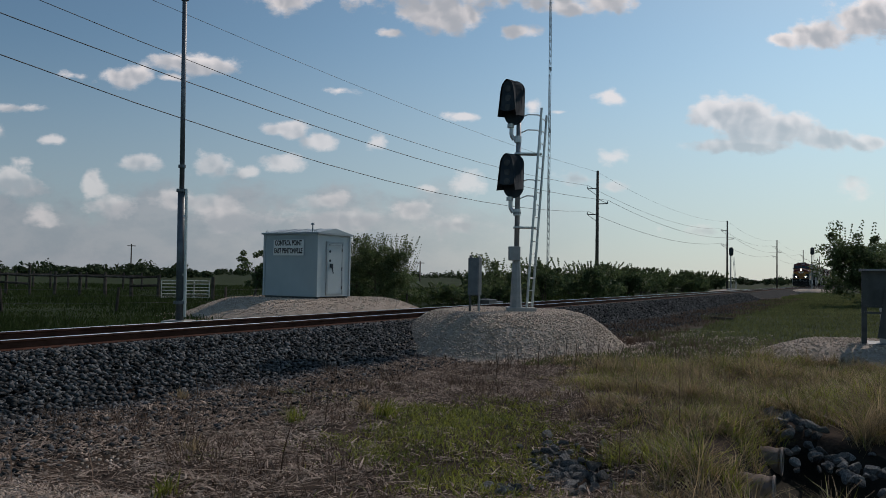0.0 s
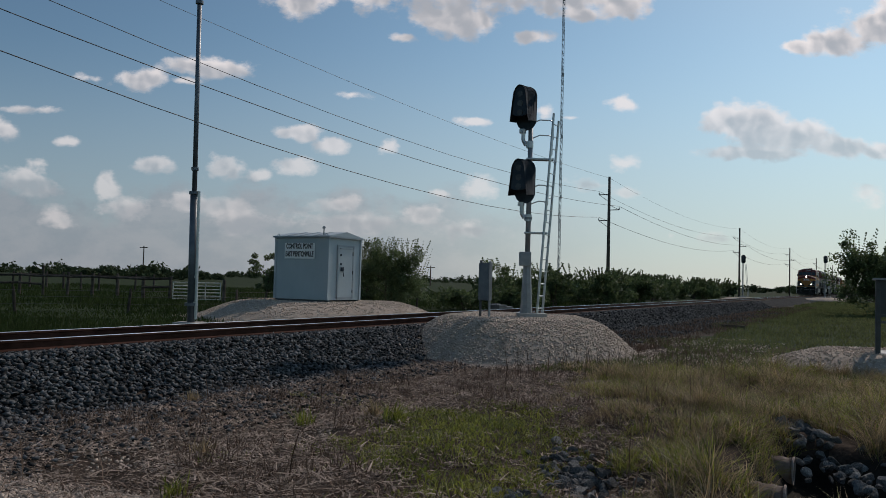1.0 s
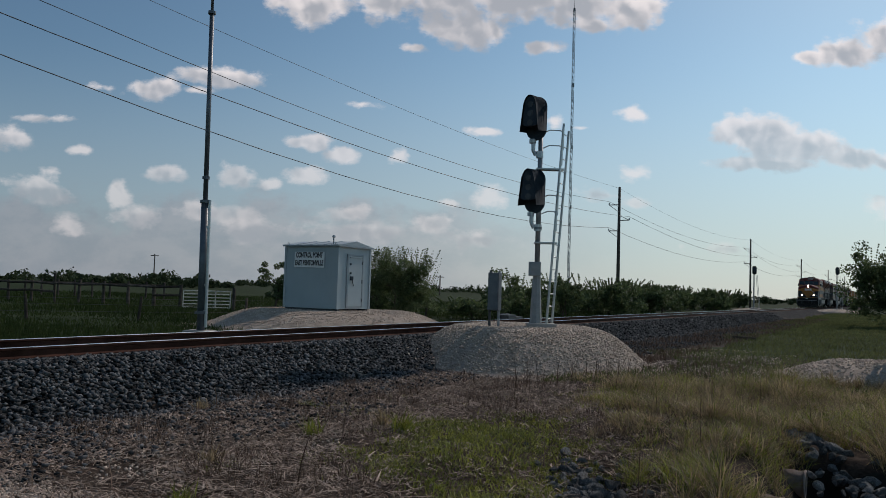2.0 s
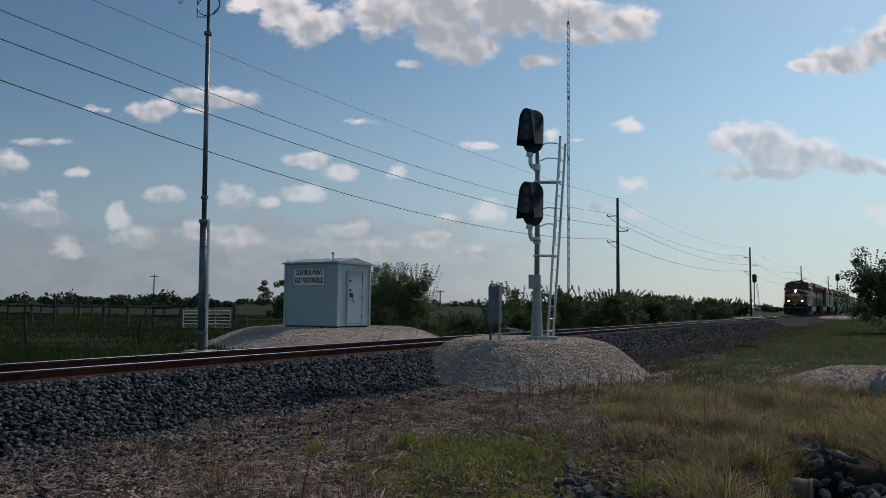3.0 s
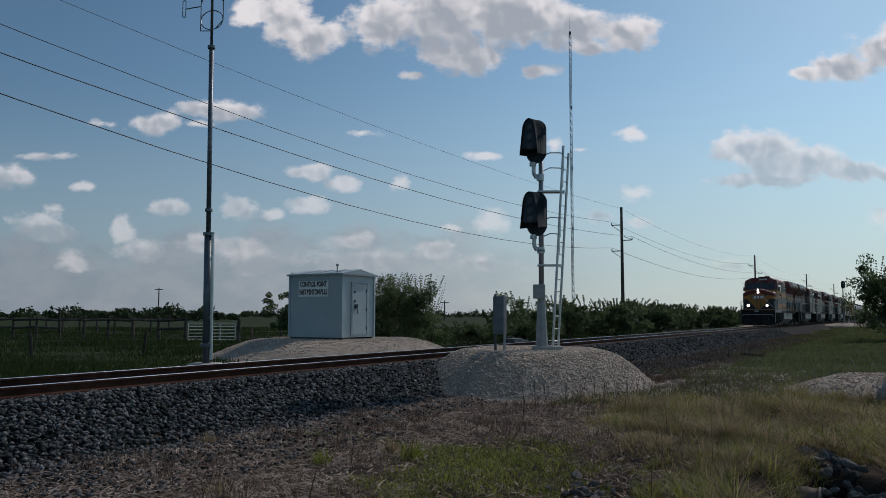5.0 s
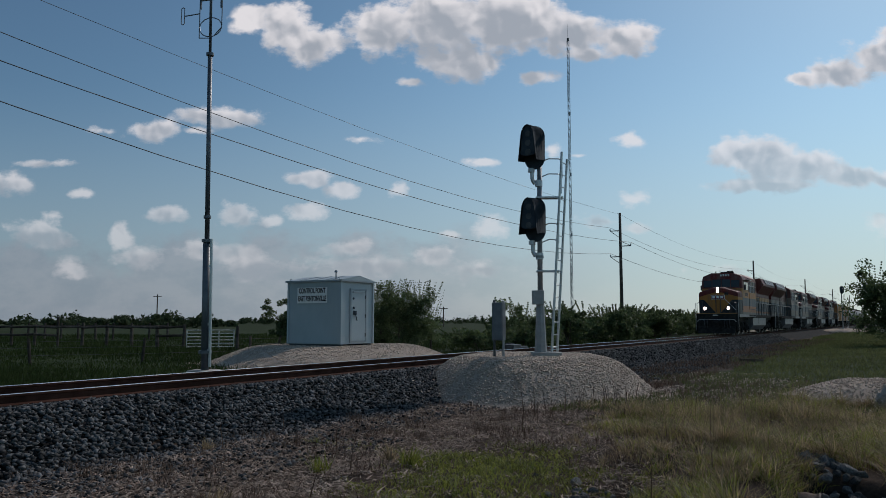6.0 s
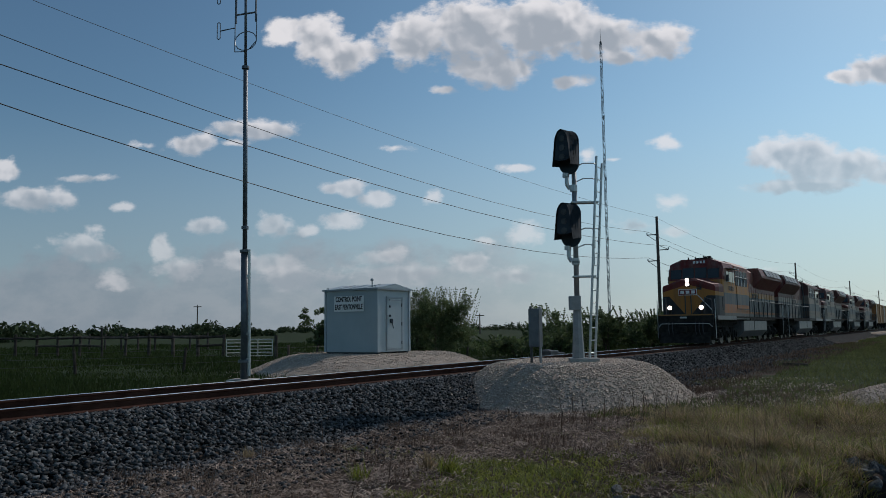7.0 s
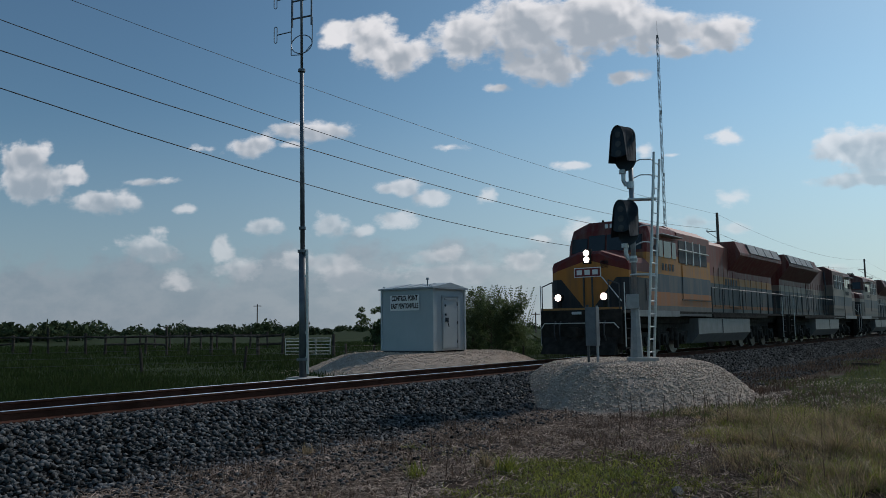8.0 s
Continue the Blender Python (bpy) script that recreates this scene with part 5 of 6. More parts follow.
def build_pole(i):
    p = POLE_ONE + POLE_STEP * i
    p.z = gz(p.x, p.y) - 0.4
    e = thing("utility_pole", "tall weathered wooden utility pole with short side arms", "utility pole", Matrix.Translation(p), "poles of the power line")
    bm = bmesh.new()
    add_rod(bm, (0, 0, 0), (0, 0, 12.4), 0.19, 0.12, 12)
    smooth_shade(part("pole", bm, M_WOODPOLE, e))
    for z, sd in ARMS:
        bm = bmesh.new()
        tip = LINE_SIDE * (-sd * 1.0)
        add_rod(bm, (0, 0, z + 0.3), tip + Vector((0, 0, z + 0.3)), 0.045, sides=6)
        add_rod(bm, tip * 0.1 + Vector((0, 0, z - 0.35 if sd < 0 else z + 0.75)), tip + Vector((0, 0, z + 0.3)), 0.025, sides=6)
        arm = part("arm", bm, M_WIRE, e)
        bm = bmesh.new()
        add_rod(bm, tip + Vector((0, 0, z + 0.32)), tip + Vector((0, 0, z + 0.52)), 0.06, 0.045, 8)
        part("insulator", bm, M_GALV, arm)


for i in range(-1, 5):
    build_pole(i)


def build_wire(z, off, r, rise, sag):
    pts = []
    for i in range(-2, 4):
        a, b = POLE_ONE + POLE_STEP * i, POLE_ONE + POLE_STEP * (i + 1)
        for k in range(12):
            t = k / 12
            p = a.lerp(b, t) + LINE_SIDE * off
            up = rise * (t if i == -2 else 1 - t if i == -1 else 0)
            pts.append((p.x, p.y, z + up - 4 * (sag if i < 0 else 1.2) * t * (1 - t)))
    cu = bpy.data.curves.new("power_wire", "CURVE")
    cu.dimensions, cu.bevel_depth, cu.bevel_resolution = "3D", r, 1
    sp = cu.splines.new("POLY")
    sp.points.add(len(pts) - 1)
    for q, p in zip(sp.points, pts):
        q.co = (*p, 1)
    cu.materials.append(M_WIRE)
    tagged(new("power_wire", cu), "thin dark overhead power wire slung between poles", "wire", "wires of the power line")


for (z, sd), r, rise, sag in zip(ARMS, (0.014, 0.016, 0.018), (1.5, 1.2, 2.1), (1.52, 1.42, 2.05)):
    build_wire(z + 0.25, -sd, r, rise, sag)
build_wire(11.9, 0.0, 0.009, 0.95, 0.84)


def build_tower():
    x, y = 21.6, 158.5
    e = thing("radio_tower", "very tall slim lattice radio tower", "radio tower", Matrix.Translation((x, y, 0)))
    corners = [Vector((0.26 * math.cos(a), 0.26 * math.sin(a), 0)) for a in (0.3, 2.4, 4.5)]
    for c in corners:
        bm = bmesh.new()
        add_rod(bm, c, c + Vector((0, 0, 61)), 0.06, 0.05, 6)
        part("leg", bm, M_GALV, e)
    bm = bmesh.new()
    for k in range(40):
        for j in range(3):
            a, b = corners[j], corners[(j + 1) % 3]
            z = k * 1.525
            add_rod(bm, a + Vector((0, 0, z)), b + Vector((0, 0, z + 1.5)), 0.03, sides=4)
    br = part("bracing", bm, M_GALV, e)
    br["kind"] = "stuff"
    bm = bmesh.new()
    add_rod(bm, (0, 0, 61), (0, 0, 64.5), 0.05, 0.02, 6)
    add_rod(bm, (0, 0, 60.8), (0, 0, 61.4), 0.22, sides=8)
    part("beacon", bm, M_DARKBOX, e)
    for z in (19.5, 32.0, 45.0):
        bm = bmesh.new()
        add_box(bm, (0.1, -0.3, z), (0.35, 0.3, 0.7))
        part("antenna_panel", bm, M_GALV, e)


build_tower()


def small_pole(x, y, h):
    e = thing("utility_pole", "far wooden utility pole with a crossarm", "utility pole", Matrix.Translation((x, y, -0.2)), "far utility poles")
    bm = bmesh.new()
    add_rod(bm, (0, 0, 0), (0, 0, h), 0.2, 0.14, 8)
    part("pole", bm, M_WOODPOLE, e)
    bm = bmesh.new()
    add_box(bm, (0, 0, h - 0.5), (2.2, 0.18, 0.2))
    part("crossarm", bm, M_WOODPOLE, e)


small_pole(-83, 204, 9.0)
small_pole(-6.0, 200, 5.6)
small_pole(-142, 168, 10.0)


# ---------- far signals and trackside gear ----------
def far_signal(x, y, top, label):
    z = gz(x, y) + 0.45
    e = thing("railway_signal", label, "railway signal", Matrix.Translation((x, y, z)))
    h = top - z
    bm = bmesh.new()
    add_rod(bm, (0, 0, -0.6), (0, 0, h - 0.4), 0.09, 0.07, 10)
    part("mast", bm, M_GALV, e)
    bm = bmesh.new()
    add_box(bm, (0, 0, -0.25), (0.8, 0.8, 0.9), bevel=0.05)
    part("footing", bm, M_CONCRETE, e)
    signal_head(e, -19, 0, -0.15, h - 0.55)
    bm = bmesh.new()
    for sg in (-0.2, 0.2):
        add_rod(bm, (0.75, sg, 0), (0.35, sg, h - 1.2), 0.025, sides=6)
    for k in range(9):
        t = 0.06 + k * 0.1
        add_rod(bm, (0.75 - 0.4 * t, -0.2, (h - 1.2) * t), (0.75 - 0.4 * t, 0.2, (h - 1.2) * t), 0.015, sides=5)
    part("ladder", bm, M_ALU, e)


far_signal(38.6, 103.0, 6.1, "far single-headed railway signal beyond the track")
far_signal(56.3, 117.2, 6.9, "far single-headed railway signal beside the approaching train")


def gravel_pad(x, y, rx, ry, h):
    bm = bmesh.new()
    bmesh.ops.create_icosphere(bm, subdivisions=3, radius=1.0)
    bmesh.ops.scale(bm, vec=(rx, ry, h), verts=bm.verts)
    for v in bm.verts:
        v.co.z += 0.06 * math.sin(v.co.x * 2.1) * math.cos(v.co.y * 1.7)
    ob = smooth_shade(part("gravel_mound", bm, M_LIME))
    ob.location = (x, y, gz(x, y) + 0.02)
    tagged(ob, "low pale gravel mound under a far signal", "gravel mound", kind="structure")


gravel_pad(38.6, 103.0, 3.0, 3.0, 0.5)
gravel_pad(56.3, 117.0, 3.6, 4.0, 0.62)


def build_switch_machine():
    p = tp(31.0, 14.9, 0.42)
    e = thing("switch_machine", "low dark switch machine beside the far rail", "switch machine", pose(p.x, p.y, p.z, 0, 0, -TRACK_TURN))
    bm = bmesh.new()
    add_box(bm, (0, 0, 0.14), (0.55, 0.8, 0.22), bevel=0.03)
    part("case", bm, M_DARKBOX, e)
    bm = bmesh.new()
    add_box(bm, (0.0, 0.9, 0.08), (0.3, 0.9, 0.14), bevel=0.03)
    part("motor", bm, M_DARKBOX, e)
    bm = bmesh.new()
    add_box(bm, (-0.2, 0.2, 0.27), (0.3, 0.3, 0.06), bevel=0.01)
    part("lid", bm, M_DARKBOX, e)


build_switch_machine()


def build_cabinet():
    x, y = 9.12, 16.62
    z = gz(x + 0.5, y) - 0.03
    e = thing("equipment_rack", "dark steel equipment rack with open posts and rails", "equipment rack", pose(x, y, z, 0, 0, -28))
    for dx, dy in ((0, 0), (1.5, 0), (0, 0.9), (1.5, 0.9)):
        bm = bmesh.new()
        add_box(bm, (dx, dy, 0.8), (0.1, 0.1, 1.66), bevel=0.008)
        part("post", bm, M_DARKBOX, e)
    bm = bmesh.new()
    add_box(bm, (0.75, 0.02, 1.25), (1.44, 0.1, 0.74), bevel=0.01)
    part("panel", bm, M_DARKBOX, e)
    bm = bmesh.new()
    add_box(bm, (0.75, 0.4, 1.64), (1.7, 1.1, 0.04), bevel=0.006)
    part("top", bm, M_GALV, e)
    for zz in (0.72, 0.86):
        bm = bmesh.new()
        add_box(bm, (0.75, -0.05, zz), (1.5, 0.05, 0.05))
        part("cross_rail", bm, M_DARKBOX, e)
    bm = bmesh.new()
    add_box(bm, (0.32, -0.1, 0.78), (0.22, 0.05, 1.1), pose(0, 0, 0, 0, 8, 0), bevel=0.006)
    part("leaning_plate", bm, M_DARKBOX, e)
    bm = bmesh.new()
    add_box(bm, (0.75, 0.4, 0.03), (1.6, 1.1, 0.06))
    part("floor_plate", bm, M_DARKBOX, e)
    t = thing("steel_drum", "dull silver ribbed steel drum in the rack", "drum", pose(x + 0.72, y + 0.12, z + 0.06))
    bm = bmesh.new()
    add_rod(bm, (0, 0, 0), (0, 0, 1.1), 0.28, sides=20)
    part("shell", bm, M_ALU, t)
    for zz in (0.35, 0.72, 1.08):
        bm = bmesh.new()
        add_rod(bm, (0, 0, zz - 0.02), (0, 0, zz + 0.02), 0.295, sides=20)
        part("rib", bm, M_ALU, t)


build_cabinet()


def build_plank():
    bm = bmesh.new()
    add_box(bm, (0, 0, 0.03), (0.95, 0.2, 0.12), bevel=0.02)
    ob = part("old_tie", bm, M_TIE)
    ob.matrix_world = pose(11.9, 32.8, gz(11.9, 32.8) + 0.06, 0, 2, -12)
    tagged(ob, "dark discarded wooden tie lying on the ground", "wooden tie")


build_plank()


# ---------- fences ----------
def build_corral():
    e = thing("corral_fence", "weathered timber corral fence across the field", "fence", Matrix())
    bm = bmesh.new()
    add_rod(bm, (0, 0, -0.4), (0, 0, 1.42), 0.10, 0.09, 8)
    first = part("post", bm, M_FENCE, e)
    pts = [Vector((-16.3, 44.0, 0))]
    way = Vector((-0.965, 0.26, 0))
    for i in range(22):
        pts.append(pts[-1] + way * 1.78)
    for i, p in enumerate(pts):
        ob = first if i == 0 else new("post", first.data)
        ob.parent = e
        tall = 1.32 if i in (5, 11, 15) else 1.0 + 0.05 * math.sin(i * 5.1)
        ob.matrix_world = pose(p.x, p.y, gz(p.x, p.y), 1.5 * math.sin(i * 2.2), 1.5 * math.cos(i * 3.7), i * 40) @ Matrix.Diagonal((1 + 0.2 * math.sin(i), 1, tall, 1))
    for i, (a, b) in enumerate(zip(pts, pts[1:])):
        for z in (1.33, 0.85) if i in (0, 5, 6, 7, 13, 14) else (1.33,):
            bm = bmesh.new()
            dz = 0.04 * math.sin(i * 4.4 + z)
            add_rod(bm, a + Vector((0, -0.1, z + dz)), b + Vector((0, -0.1, z - dz)), 0.075, 0.07, 7)
            part("rail", bm, M_FENCE, e)
    # the far side of the corral
    back = [p + Vector((-3.0, 17.0, 0)) for p in pts[3:12]]
    for i, p in enumerate(back):
        ob = new("post", first.data)
        ob.parent = e
        ob.matrix_world = pose(p.x, p.y, gz(p.x, p.y), 0, 2 * math.sin(i), 0)
    for i, (a, b) in enumerate(zip(back, back[1:])):
        bm = bmesh.new()
        add_rod(bm, a + Vector((0, -0.1, 1.3)), b + Vector((0, -0.1, 1.28)), 0.055, sides=6)
        part("rail", bm, M_FENCE, e)


build_corral()


def build_gate():
    a, b = Vector((-16.1, 43.95, 0)), Vector((-13.55, 44.57, 0))
    e = thing("metal_gate", "pale tubular metal farm gate in the corral", "gate", Matrix())
    n = (b - a)
    for k in range(6):
        z = 0.22 + k * 0.19
        bm = bmesh.new()
        add_rod(bm, a + Vector((0, 0, z)), b + Vector((0, 0, z)), 0.028, sides=6)
        part("gate_bar", bm, M_CAR_WHITE, e)
    for t in (0.0, 0.33, 0.68, 1.0):
        bm = bmesh.new()
        p = a + n * t
        add_rod(bm, p + Vector((0, 0, 0.18)), p + Vector((0, 0, 1.2)), 0.03, sides=6)
        part("gate_upright", bm, M_CAR_WHITE, e)
    bm = bmesh.new()
    p = b + n.normalized() * 0.2
    add_rod(bm, p + Vector((0, 0, -0.3)), p + Vector((0, 0, 1.4)), 0.11, 0.10, 8)
    part("gate_post", bm, M_FENCE, e, "weathered timber post")


build_gate()


def build_wire_fence():
    e = thing("wire_fence", "sparse barbed wire fence on short crooked wooden posts", "fence", Matrix())
    ends = [Vector((-25.5, 23.5, 0)), Vector((-20.9, 26.0, 0)), Vector((-16.4, 28.6, 0)), Vector((-13.0, 30.6, 0)), Vector((-9.6, 34.0, 0)), Vector((-6.0, 38.0, 0)), Vector((-2.0, 42.5, 0))]
    for i, p in enumerate(ends):
        bm = bmesh.new()
        add_rod(bm, (0, 0, -0.3), (0.06 * math.sin(i * 3), 0.03, 1.0), 0.065, 0.055, 7)
        ob = part("post", bm, M_FENCE, e)
        ob.matrix_world = pose(p.x, p.y, gz(p.x, p.y), 0, 6 * math.sin(i * 2.3), 0)
    for z in (0.4, 0.68, 0.92):
        for a, b in zip(ends, ends[1:]):
            bm = bmesh.new()
            add_rod(bm, a + Vector((0, 0, z)), b + Vector((0, 0, z)), 0.005, sides=4)
            part("strand", bm, M_WIRE, e)


build_wire_fence()


# ---------- trees and bushes ----------
def leaves(name, centres, radius, per, size, material, parent):
    """Small leaf faces gathered in loose clumps round the centres (n x 3)."""
    n = len(centres) * per
    c = np.repeat(np.asarray(centres), per, 0)
    r = np.repeat(np.asarray(radius), per)
    d = RNG.normal(0, 1, (n, 3))
    d /= np.linalg.norm(d, axis=1)[:, None]
    p = c + d * (r * RNG.uniform(0.25, 1.0, n) ** 0.6)[:, None] * np.array([1, 1, 0.8])
    a = RNG.normal(0, 1, (n, 3))
    a /= np.linalg.norm(a, axis=1)[:, None]
    b = np.cross(a, RNG.normal(0, 1, (n, 3)))
    b /= np.linalg.norm(b, axis=1)[:, None] + 1e-9
    k = (size * RNG.uniform(0.6, 1.3, n))[:, None]
    v = np.stack([p - a * k, p + b * k * 0.5, p + a * k, p - b * k * 0.5], 1)
    f = np.arange(n * 4).reshape(n, 4)
    return array_mesh(name, v.reshape(-1, 3), f, material, parent)


def build_tree(name, label, x, y, h, spread, seed, clumps, per, leaf, low=0.35, category="tree", group="", stems=1, shoots=0, material=None):
    rnd = random.Random(seed)
    e = thing(name, label, category, Matrix.Translation((x, y, gz(x, y) - 0.1)), group)
    bm = bmesh.new()
    ends = []
    for s in range(stems):
        base = Vector((rnd.uniform(-0.2, 0.2) * (stems > 1), rnd.uniform(-0.2, 0.2) * (stems > 1), 0))
        top = base + Vector((rnd.uniform(-0.25, 0.25) * spread, rnd.uniform(-0.25, 0.25) * spread, h * rnd.uniform(0.5, 0.62)))
        mid = base.lerp(top, 0.5) + Vector((rnd.uniform(-0.1, 0.1), rnd.uniform(-0.1, 0.1), 0)) * h * 0.3
        r = 0.028 * h / math.sqrt(stems)
        add_rod(bm, base, mid, r, r * 0.75, 7), add_rod(bm, mid, top, r * 0.75, r * 0.45, 7)
        for k in range(max(3, 9 // stems)):
            t = rnd.uniform(low, 1.0)
            a = base.lerp(mid, t * 2) if t < 0.5 else mid.lerp(top, t * 2 - 1)
            ang = rnd.uniform(0, 2 * math.pi)
            b = a + Vector((math.cos(ang) * spread * rnd.uniform(0.5, 1), math.sin(ang) * spread * rnd.uniform(0.5, 1), h * rnd.uniform(0.08, 0.4)))
            add_rod(bm, a, b, r * 0.4, r * 0.12, 5)
            ends += [(a.lerp(b, w), w) for w in (0.5, 0.75, 1.0)]
    part("trunk", bm, M_BARK, e)
    cs, rs = [], []
    for k in range(clumps):
        p, w = rnd.choice(ends)
        q = p + Vector((rnd.gauss(0, 0.22) * spread, rnd.gauss(0, 0.22) * spread, rnd.gauss(0.05, 0.09) * h))
        q.z = min(max(q.z, h * (0.05 if low < 0.2 else low * 0.7)), h * 0.97)
        cs.append(q), rs.append(spread * rnd.uniform(0.1, 0.26))
    crown = leaves("crown", [tuple(c) for c in cs], rs, per, leaf, material or M_LEAF, e)
    cs, rs = [], []
    for k in range(shoots * 3):          # thin wild shoots that break the outline
        p, w = rnd.choice(ends)
        ang, out, up = rnd.uniform(0, 6.28), rnd.uniform(0.15, 0.55), rnd.uniform(0.25, 0.6)
        p = p + Vector((math.cos(ang), math.sin(ang), 0)) * spread * 0.2
        for j in range(14):
            t = j / 13
            q = p + Vector((math.cos(ang) * spread * out * t, math.sin(ang) * spread * out * t, h * up * t))
            if q.z < h * 1.06:
                cs.append(tuple(q)), rs.append(spread * 0.045 * (1.15 - t))
    if cs:
        leaves("outer_foliage", cs, rs, 9, leaf * 0.8, material or M_LEAF, crown)
    return e


build_tree("bush", "dense green shrub with feathery shoots beside the shelter", -3.0, 36.8, 3.5, 1.45, 3, 170, 210, 0.036, low=0.08, category="bush", stems=5, shoots=70)
build_tree("tree", "small dark green tree behind the shelter", -10.7, 43.4, 3.0, 1.2, 5, 80, 110, 0.07, low=0.25)
build_tree("tree", "spreading dark green mesquite tree at the field's edge", 29.3, 52.6, 5.7, 2.4, 8, 170, 110, 0.09, low=0.12, stems=3, shoots=10)
build_tree("tree", "spreading dark green mesquite tree at the field's edge", 33.0, 54.0, 6.0, 2.8, 9, 120, 60, 0.13, low=0.12, stems=3)

rnd_b = random.Random(21)
for i in range(34):
    s = 33 + i * 3.0 + rnd_b.uniform(-1.2, 1.2)
    q = 21.5 + rnd_b.uniform(-2.2, 3.5) + 0.02 * i
    p = tp(s, q)
    h = rnd_b.uniform(1.9, 3.1) * (0.72 if i in (2, 3, 7) else 1.0)
    build_tree("bush", "scrubby green mesquite bush beyond the track", p.x, p.y, h, rnd_b.uniform(1.6, 2.3), 100 + i, 60 if i < 16 else 40, 75 if i < 16 else 50, 0.075 + 0.003 * i, low=0.05, category="bush", group="bushes along the track", stems=3, shoots=7)


def build_far_woods():
    cs, rs = [], []
    rnd = random.Random(5)

    def row(a0, a1, dist, n, h0, h1, jitter):
        for _ in range(n):
            a = radians(rnd.uniform(a0, a1))
            d = dist * rnd.uniform(1 - jitter, 1 + jitter)
            h = rnd.uniform(h0, h1) * (0.7 + 0.3 * math.sin(a * 37) * math.sin(a * 91 + 1))
            for k in range(4):
                cs.append((d * math.sin(a) + rnd.gauss(0, h * 0.4), d * math.cos(a) + rnd.gauss(0, h * 0.4), rnd.uniform(0.15, 0.8) * h))
                rs.append(h * 0.32)
    row(-29, -17, 215, 70, 3.2, 5.4, 0.12)
    row(-44, -33, 150, 60, 3.5, 6.0, 0.1)
    row(-33, -14, 420, 90, 3.0, 5.0, 0.15)
    row(-62, -30, 330, 120, 4, 7, 0.2)
    row(-16, 32, 480, 260, 3.5, 6.5, 0.2)
    row(14, 40, 300, 110, 3.0, 5.0, 0.15)
    row(28, 65, 230, 120, 4, 8, 0.2)
    ob = leaves("far_woods", cs, rs, 16, 0.55, M_LEAF_FAR, None)
    tagged(ob, "far line of low dark green trees on the horizon", "trees", kind="stuff")


build_far_woods()


# ---------- the near ground: straw, grass, stones, pipes ----------
def keep_off(x, y):
    """True where loose plants may grow: off the ballast and the mounds."""
    q = x * N.x + y * N.y
    ok = q < 9.0
    for k in MOUNDS:
        ok &= mound_z(k, x, y) < land(x, y) - 0.02
    return ok


def green_patch(x, y):
    return np.exp(-(((x - 0.25) / 1.25) ** 2 + ((y - 8.2) / 2.3) ** 2) ** 1.5) + 0.30 * lump(x, y, 1.4, 1.0) + 0.16 * lump(x, y, 4.0, 2.0)


def sedge_patch(x, y):
    left = 1.25 + 0.12 * (y - 7)
    return (x - left) * 1.1 + 0.35 * lump(x, y, 1.2, 4.0)


